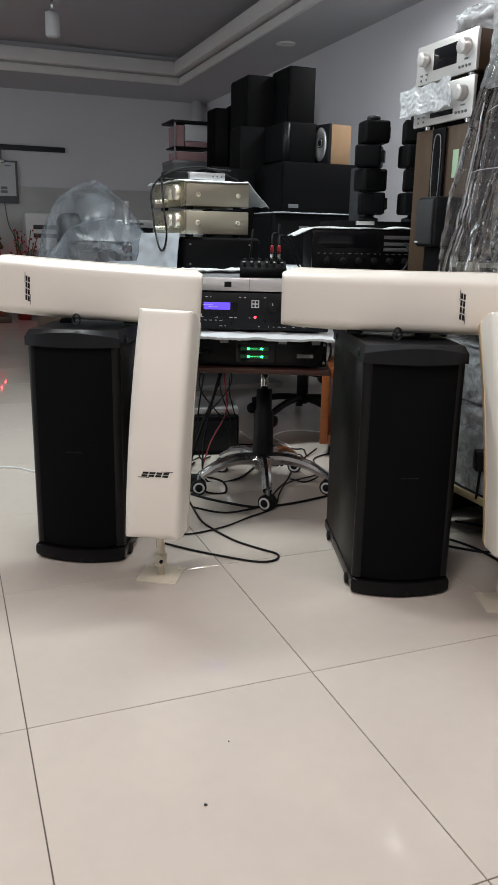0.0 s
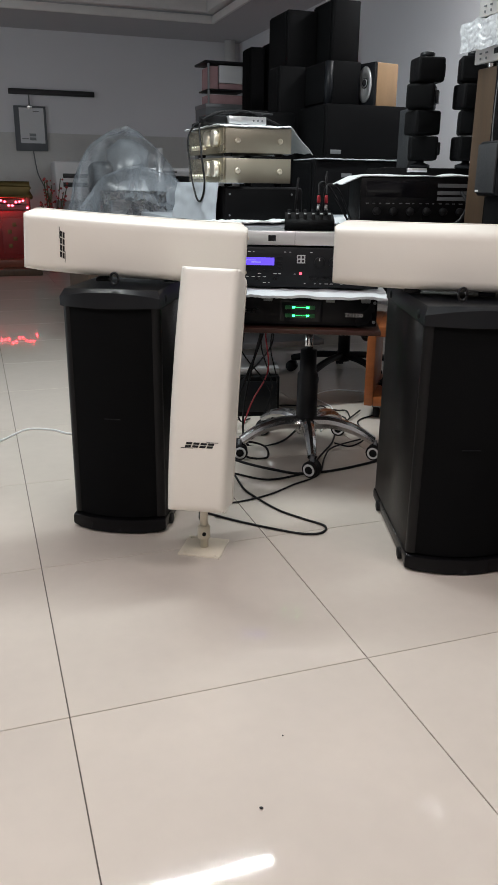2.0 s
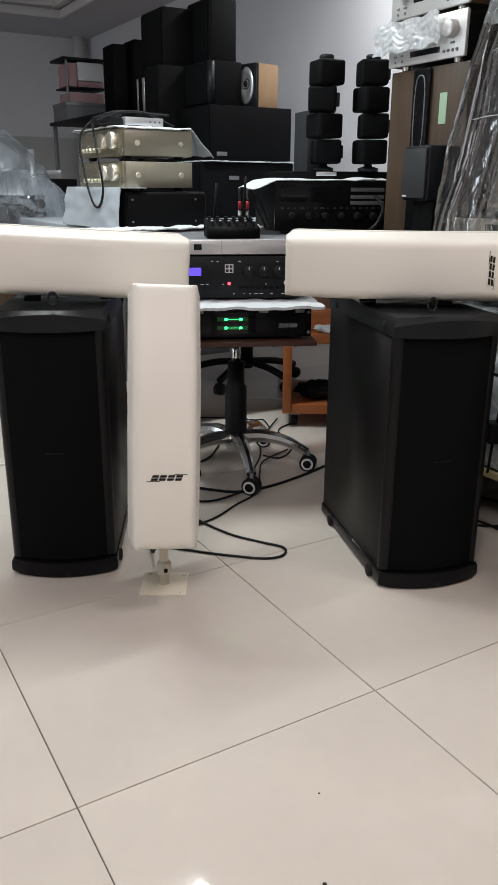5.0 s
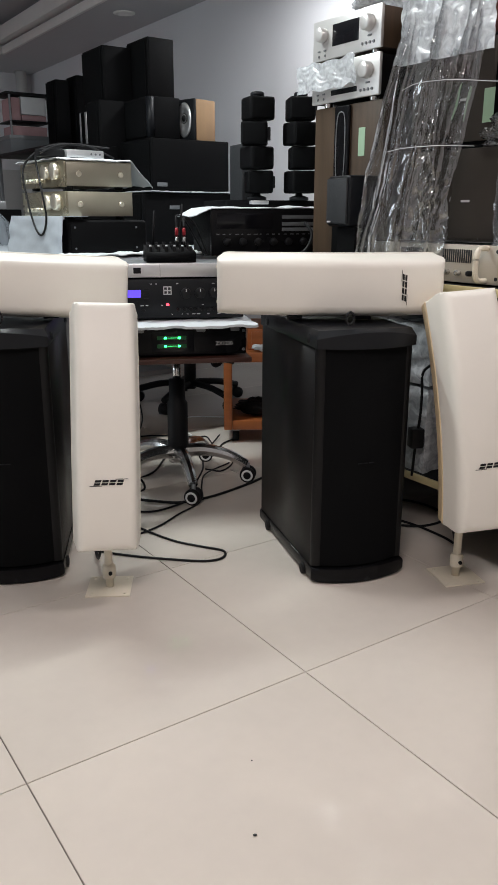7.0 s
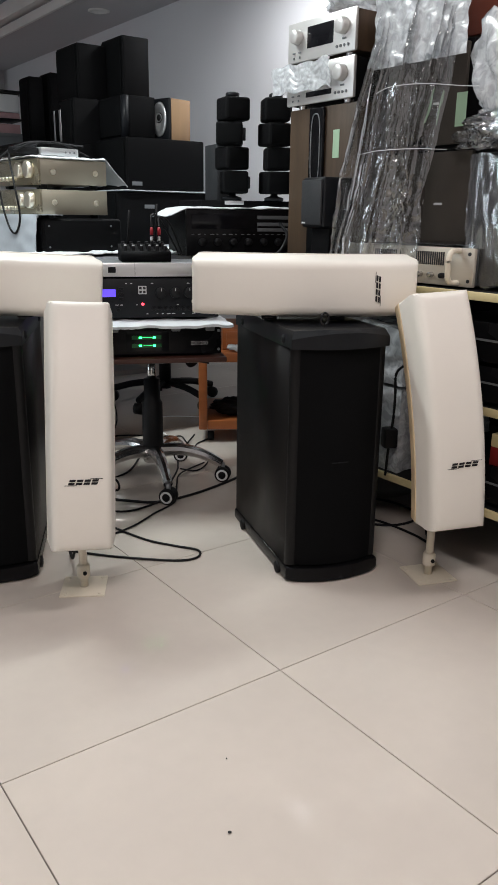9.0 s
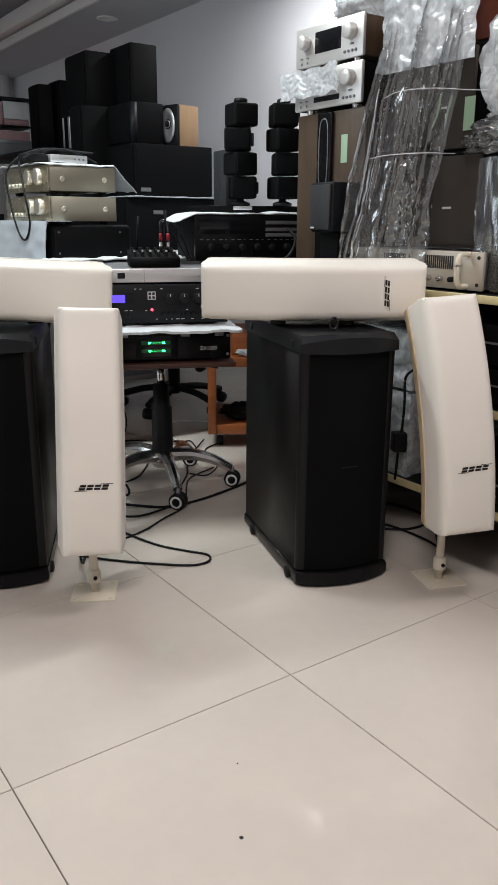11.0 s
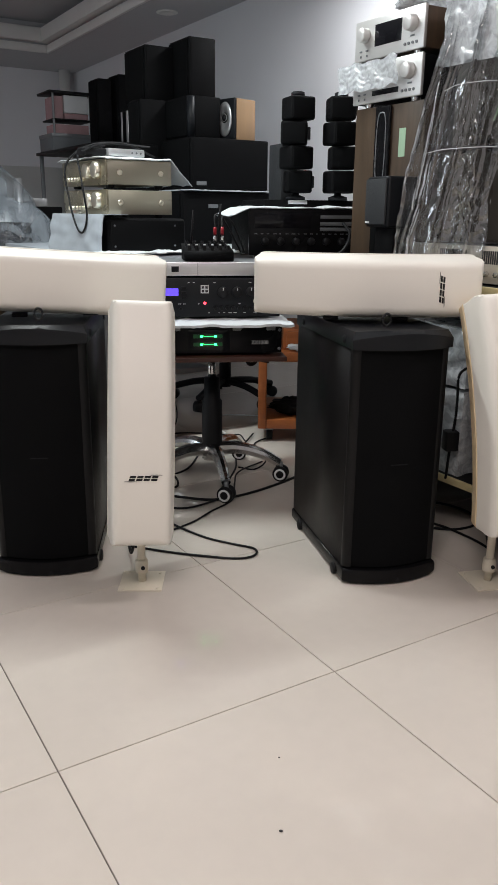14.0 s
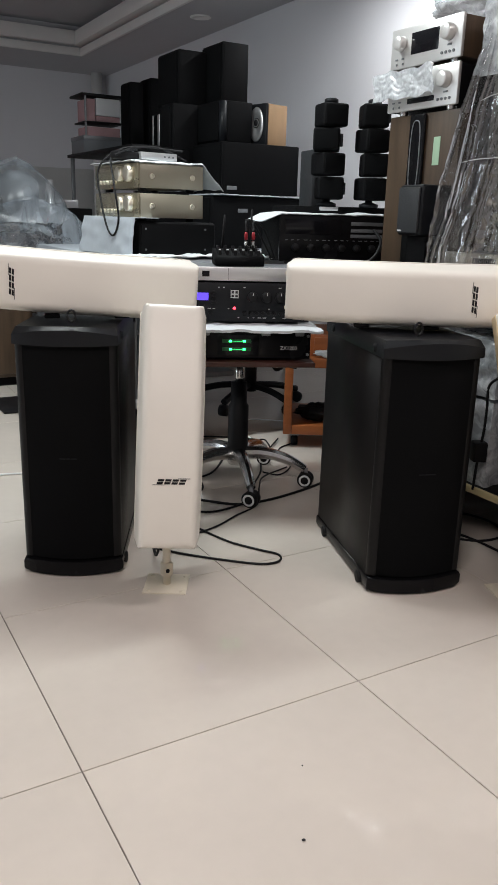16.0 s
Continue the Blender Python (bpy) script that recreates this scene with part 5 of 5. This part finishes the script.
def bag(rx, ry, h, seed, lean=0.0):
    """A loose plastic bag over something: a rounded top, upright folds and a flared hem."""
    bm = bmesh.new()
    n, k = 72, 26
    rings = []
    for j in range(k + 1):
        q = j / k
        base = (1.0 - 0.12 * q) * math.sqrt(max(0.0, 1 - q ** 3.6)) + 0.10 * (1 - q) ** 4
        ring = []
        for i in range(n):
            a = 2 * math.pi * i / n
            d = Vector((math.cos(a), math.sin(a), 0))
            fold = 0.03 * math.sin(7 * a + seed + 1.5 * q) + 0.05 * abs(math.sin(9.5 * a + 2 * seed + 2 * q)) + 0.20 * noise.noise(d * 1.3 + Vector((seed, 0, 1.6 * q)))
            r = base * (1 + fold * (1.2 - 0.5 * q))
            z = h * (q + 0.08 * q * noise.noise(d * 1.5 + Vector((0, seed, 0))))
            ring.append(bm.verts.new((rx * r * d.x + lean * q, ry * r * d.y, max(0.0, z))))
        rings.append(ring)
    for r0, r1 in zip(rings, rings[1:]):
        for i in range(n):
            bm.faces.new((r0[i], r0[(i + 1) % n], r1[(i + 1) % n], r1[i]))
    bm.faces.new(rings[-1])
    return crumple(bm, 0.014, 8, seed)


def heap():
    t = thing("wrapped_machine", grid(0.95, 4.95, 0.65), "tall machine under a translucent grey plastic bag", "wrapped machine")
    part("frame", box(-0.20, -0.02, -0.05, 0.10, 0, 0.38, 0.05, 3), M["rubber"], t)
    part("drum", lathe([(0.07, 0.25), (0.12, 0.30), (0.12, 0.44), (0.05, 0.50)], 24, None, pose(0.03, 0.02, 0)), M["greycloth"], t)
    part("upright", lathe([(0.022, 0), (0.022, 0.46)], 16, None, pose(0.22, 0.02, 0)), M["silver"], t)
    part("cover", bag(0.32, 0.20, 0.55, 1.0, 0.03), M["milky"], t, "translucent grey plastic bag")
    t = thing("wrapped_goods", grid(0.97, 4.72, 0.65), "low bundle under pale translucent plastic", "wrapped goods")
    part("box", box(-0.16, 0.14, -0.05, 0.12, 0.004, 0.15, 0.02, 3), M["silver"], t)
    part("cover", bag(0.33, 0.15, 0.35, 4.0, 0.04), M["milky"], t, "pale translucent plastic")
    t = thing("wrapped_unit", grid(0.98, 4.60, 0.651), "small unit wrapped in crinkled clear film", "wrapped goods")
    part("unit", box(-0.17, 0.09, -0.02, 0.06, 0.002, 0.17, 0.01), M["foamgrey"], t)
    part("wrap", crumpled_case(-0.22, 0.13, -0.07, 0.09, 0.0, 0.225, 9.0), M["film"], t, "crinkled clear film")


heap()


def back_boxes():
    t = thing("disc_player", grid(1.22, 5.55, 0.96), "silver slim disc player on a dark box", "disc player")
    part("case", box(0, 0.30, 0, 0.25, 0.0, 0.05, 0.003), M["silver"], t)
    part("slot", box(0.03, 0.2, -0.002, 0.0, 0.02, 0.03, 0), M["ink"], t)
    t = thing("dark_box", grid(1.20, 5.55, 0), "black equipment case standing on the floor", "equipment case")
    part("body", box(0, 0.42, 0, 0.3, 0.0, 0.958, 0.006), M["black"], t)
    part("lid_line", box(-0.002, 0.422, -0.002, 0.302, 0.78, 0.79, 0), M["steel"], t)
    t = thing("printer", grid(0.98, 9.05, 0), "white machine with black slots on a stand by the wall", "printer")
    part("stand", box(0, 0.36, 0, 0.36, 0, 0.72, 0.004), M["steel"], t)
    part("body", box(-0.02, 0.38, -0.02, 0.38, 0.72, 1.12, 0.02, 3), M["whiteplastic"], t)
    for z in (0.86, 0.95):
        part("slot", box(0.06, 0.34, -0.024, -0.018, z, z + 0.045, 0.004), M["ink"], t)


back_boxes()
bar = thing("wall_rail", grid(1.04, 9.635, 1.832), "long black rail fixed to the rear wall", "rail")
part("rail", box(-0.46, 0.46, -0.03, 0.0, -0.028, 0.028, 0.004), M["ink"], bar)
cb = thing("clipboard", grid(0.79, 9.62, 1.46), "grey clipboard with printed paper hung on the wall", "clipboard")
part("backboard", box(-0.17, 0.17, -0.012, 0, -0.23, 0.23, 0.004), M["greycloth"], cb)
part("sheet", box(-0.115, 0.145, -0.015, -0.012, -0.15, 0.21, 0), M["paper"], cb, "printed white sheet")
bm = bmesh.new()
for x0, x1, z0, z1 in ((-0.02, 0.05, -0.08, -0.05), (-0.02, 0.05, -0.12, -0.09), (-0.1, -0.03, -0.11, -0.10), (0.03, 0.1, 0.17, 0.18)):
    box(x0, x1, -0.017, -0.015, z0, z1, 0, bm=bm)
each("print", bm, M["steel"], cb)
part("clip", box(-0.03, 0.03, -0.022, -0.01, 0.20, 0.24, 0.004), M["chrome"], cb)
part("hook", lathe([(0.008, 0.23), (0.008, 0.35)], 10, None, pose(0, -0.008, 0)), M["steel"], cb)
cable("cable", [W(0.80, 9.61, 1.23), W(0.83, 9.60, 1.0), W(0.90, 9.6, 0.8), W(0.9, 9.58, 0.4), W(0.9, 9.5, 0.02)], 0.006, "grey lead hanging down the rear wall", M["greycloth"])


def altar():
    t = thing("altar_cabinet", grid(-0.30, 8.75, 0), "low red and gilt altar lit by small red lights", "altar")
    part("plinth", box(-0.05, 1.02, -0.28, 0.55, 0, 0.07, 0.006), M["walnut"], t)
    part("step", box(0.0, 0.97, -0.12, 0.55, 0.07, 0.15, 0.006), M["redwood"], t)
    part("body", box(0.02, 0.95, 0.0, 0.55, 0.15, 0.62, 0.004), M["altar"], t, "red lacquered body")
    for x in (0.05, 0.36, 0.67):
        p = part("panel", box(x, x + 0.25, -0.014, 0.0, 0.2, 0.56, 0.004), M["altar"], t)
        bm = bmesh.new()
        for k in range(4):
            box(x + 0.05 + 0.05 * (k % 2), x + 0.09 + 0.05 * (k % 2), -0.018, -0.014, 0.26 + 0.07 * k, 0.30 + 0.07 * k, 0.002, bm=bm)
        each("carving", bm, M["gilt"], p)
    part("canopy", crumple(box(-0.02, 0.98, -0.03, 0.5, 0.74, 0.90, 0.05, 10), 0.055, 14), M["gilt"], t, "carved gilt canopy")
    for x in (0.0, 0.93):
        part("post", box(x, x + 0.035, -0.02, 0.02, 0.62, 0.77, 0.004), M["altar"], t)
    random.seed(11)
    for k in range(26):
        x, z = 0.03 + 0.036 * k, 0.68 + 0.035 * random.uniform(-1, 1)
        part("light", lathe([(0.003, 0), (0.015, 0.011), (0.003, 0.022)], 8, None, pose(x, -0.03 + 0.01 * random.random(), z)), M["warmled"], t, "small lit red light")
    part("light_wire", sweep(spline([(0.02, -0.02, 0.69), (0.3, -0.03, 0.67), (0.6, -0.02, 0.70), (0.95, -0.02, 0.68)]), 0.004), M["rubber"], t)
    p = thing("flower_pot", grid(0.88, 8.80, 0), "pot of red blossom branches beside the altar", "plant")
    part("pot", lathe([(0.07, 0), (0.10, 0.2), (0.11, 0.22), (0.09, 0.22), (0.085, 0.18)], 22), M["altar"], p)
    bm, bl = bmesh.new(), bmesh.new()
    for k in range(14):
        a, r = random.uniform(0, 6.28), random.uniform(0.05, 0.2)
        tip = Vector((r * math.cos(a), r * math.sin(a), random.uniform(0.55, 0.95)))
        line = spline([Vector((0, 0, 0.18)), tip * 0.5 + Vector((0, 0, 0.12)), tip], 4)
        sweep(line, 0.005, 5, bm)
        for j in range(12):
            q = line[random.randrange(3, len(line))] + Vector([random.uniform(-0.035, 0.035) for _ in range(3)])
            bmesh.ops.create_icosphere(bl, subdivisions=1, radius=random.uniform(0.008, 0.017), matrix=Matrix.Translation(q))
    part("branch", bm, M["leaf"], p)
    tagged(part("blossom", bl, M["petal"], p, "red blossoms"), kind="stuff")


altar()

# ---- things behind the chair ----
def far_chair():
    t = thing("office_chair", pose(0.16, 4.05, 0), "second black swivel chair base under the table", "office chair")
    part("column", lathe([(0.03, 0.08), (0.03, 0.42)], 18), M["rubber"], t)
    for k in range(5):
        a = radians(20 + 72 * k)
        c, s = math.cos(a), math.sin(a)
        leg = part("leg", sweep(spline([(0.02 * c, 0.02 * s, 0.11), (0.15 * c, 0.15 * s, 0.10), (0.27 * c, 0.27 * s, 0.07)]), 0.017, 8), M["rubber"], t)
        part("caster", lathe([(0.01, -0.02), (0.028, -0.018), (0.028, 0.018), (0.01, 0.02)], 16, None, pose(0.27 * c, 0.27 * s, 0.03, 90, 0, math.degrees(a))), M["rubber"], leg)
    part("seat", box(-0.22, 0.22, -0.2, 0.2, 0.42, 0.47, 0.02, 3), M["rubber"], t)


far_chair()
hp = thing("headphones", pose(0.25, 3.72, 0.30), "black headphones hanging under the table edge", "headphones")
part("cup", lathe([(0.03, -0.012), (0.036, 0.0), (0.03, 0.012)], 18, None, pose(0, 0, -0.02, 90, 0, 30)), M["rubber"], hp)
part("band", sweep(spline([(0, 0, -0.02), (0.03, 0.02, 0.10), (0.0, 0.05, 0.20), (-0.03, 0.06, 0.43)]), 0.006), M["rubber"], hp)
un = thing("floor_unit", pose(-0.42, 3.25, 0, 0, 0, 10), "dark equipment unit on the floor under the table", "equipment")
part("body", box(0, 0.30, 0, 0.3, 0.0, 0.17, 0.006), M["black"], un)
part("top_unit", box(0.02, 0.30, 0.02, 0.28, 0.172, 0.20, 0.004), M["silver"], un)
part("side_panel", box(0.01, 0.29, -0.003, 0, 0.02, 0.15, 0.001), M["cap"], un)
pa = thing("power_strip", pose(-0.262, 2.80, 0, 0, 0, 80), "black power strip end standing on the floor", "power strip")
part("block", box(-0.03, 0.03, -0.02, 0.02, 0, 0.055, 0.006), M["rubber"], pa)

# ---- cables ----
R = 0.0042
cable("cable", [(-0.30, 2.275, R), (-0.20, 2.225, R), (-0.10, 2.185, R), (0.0, 2.155, R), (0.052, 2.17, R), (0.058, 2.215, R), (0.0, 2.255, R), (-0.075, 2.31, R), (-0.15, 2.40, R), (-0.195, 2.47, R), (-0.24, 2.60, R), (-0.28, 2.72, R)], 0.0034, "black and red speaker cable looped on the tiles")
cable("cable", [(-0.26, 2.74, R), (-0.19, 2.69, R), (-0.11, 2.65, R), (-0.03, 2.622, R), (0.05, 2.645, R), (0.13, 2.69, R), (0.24, 2.775, R), (0.33, 2.86, R)], 0.0048, "thick black cable lying across the tiles")
cable("cable", [(-0.24, 2.60, R), (-0.13, 2.555, R), (-0.04, 2.60, R), (0.01, 2.66, R), (0.05, 2.82, R), (0.09, 2.96, R), (0.12, 3.15, R), (0.215, 3.39, 0.012)], 0.0035, "thin black cable winding over the tiles")
cable("cable", [(-0.26, 2.80, 0.04), (-0.21, 2.80, 0.05), (-0.15, 2.81, 0.03), (-0.14, 2.77, R), (-0.20, 2.76, R), (-0.255, 2.79, 0.02)], 0.004, "black lead curling from the power strip")
cable("cable", [(0.10, 2.96, R), (0.16, 2.93, R), (0.22, 3.05, R), (0.20, 3.25, R), (0.28, 3.36, R)], 0.003, "thin black lead by the chair caster")
cable("cable", [(-0.20, 3.4, 0.72), (-0.17, 3.05, 0.50), (-0.21, 2.98, 0.3), (-0.24, 2.94, 0.12), (-0.22, 2.9, R), (-0.10, 2.95, R), (-0.02, 3.2, R), (0.05, 3.35, R)], 0.004, "black cable hanging from the table")
cable("cable", [(-0.14, 3.3, 0.70), (-0.15, 3.02, 0.52), (-0.19, 3.0, 0.36), (-0.25, 2.98, 0.2), (-0.30, 2.95, R), (-0.2, 3.1, R)], 0.004, "black cable hanging from the table")
cable("cable", [(-0.14, 3.12, 0.46), (-0.17, 3.05, 0.40), (-0.16, 3.06, 0.25), (-0.22, 3.08, 0.12), (-0.26, 3.1, R)], 0.003, "dark red cable hanging below the board", M["redplug"])
cable("cable", [(-1.5, 2.60, R), (-1.25, 2.73, R), (-1.14, 2.83, R), (-1.09, 2.98, R), (-0.99, 2.99, R), (-0.90, 2.95, R), (-0.75, 2.96, R), (-0.6, 2.9, R)], 0.004, "thin white cable on the tiles", M["whiteplastic"])
cable("cable", [(0.05, 3.1, R), (0.10, 3.42, R), (0.02, 3.62, R), (0.12, 3.75, R), (0.3, 3.72, R)], 0.003, "pale lead on the tiles under the table", M["whiteplastic"])
cable("cable", [(0.52, 2.36, R), (0.62, 2.31, R), (0.70, 2.29, R), (0.78, 2.33, R), (0.79, 2.42, R), (0.74, 2.50, R), (0.65, 2.55, R)], 0.004, "black cable on the tiles by the shelf")
cable("cable", [(0.56, 2.42, R), (0.66, 2.32, R), (0.72, 2.20, R), (0.735, 2.13, R), (0.70, 2.08, 0.05), (0.665, 2.03, 0.12)], 0.004, "black cable leading up to the white speaker")
cable("cable", [(-0.30, 2.275, R), (-0.29, 2.17, 0.03), (-0.275, 2.09, 0.12)], 0.004, "black and red speaker cable rising to the white speaker")

random.seed(31)
for k in range(7):
    x0, x1 = random.uniform(-0.30, -0.12), random.uniform(-0.34, -0.16)
    y0 = random.uniform(3.02, 3.12)
    cable("cable", [(x0, y0, 0.48), (x0 + random.uniform(-0.04, 0.04), y0 + 0.01, 0.34), ((x0 + x1) / 2 + random.uniform(-0.05, 0.05), y0 + 0.03, 0.17), (x1, y0 + 0.02, 0.03), (x1 + random.uniform(-0.06, 0.10), y0 + 0.12, R)], random.uniform(0.0025, 0.004), "dark cable hanging in a tangle under the board")
for cx, cy, rx, ry in ((0.06, 3.22, 0.10, 0.10), (0.10, 3.30, 0.07, 0.12), (-0.04, 3.38, 0.12, 0.08)):
    cable("cable", [(cx + rx * math.cos(a), cy + ry * math.sin(a) + 0.02 * math.sin(3 * a), R + 0.004 * (k % 2)) for k, a in enumerate([0.6 * j for j in range(9)])], 0.0032, "thin black cable coiled on the tiles behind the chair")
cable("cable", [(-0.27, 2.34, R), (-0.20, 2.36, R), (-0.11, 2.43, R), (-0.04, 2.52, R), (0.04, 2.62, R), (0.06, 2.74, 0.02), (0.09, 2.86, 0.02), (0.20, 3.02, R)], 0.003, "thin black cable winding past the chair base")

# small dark crumbs on the tiles
for x, y in ((-0.046, 1.161), (-0.02, 1.33)):
    c = part("crumb", lump(0.0032 if y < 1.2 else 0.0014, 0.0026 if y < 1.2 else 0.0012, 0.0015, 0.4, 3, x, 2), M["ink"], None, "", pose(x, y, 0.0002))
    tagged(c, "tiny dark crumb on the tile", "dirt")

# ---- floor tiles ----
def floor_tiles():
    flo = bpy.data.objects["floor"]
    g = 0.0011
    bm = box(g, 0.6 - g, g, 0.6 - g, -0.010, 0.0, 0.0008, 1)
    me = mesh_of(bm, "tile")
    me.materials.append(M["tile"])
    for i in range(-7, 5):
        for j in range(-7, 14):
            ob = new("tile", me)
            ob.parent = flo
            ob.matrix_basis = pose(0.1724 + 0.6 * i, 1.3915 + 0.6 * j, 0)


floor_tiles()
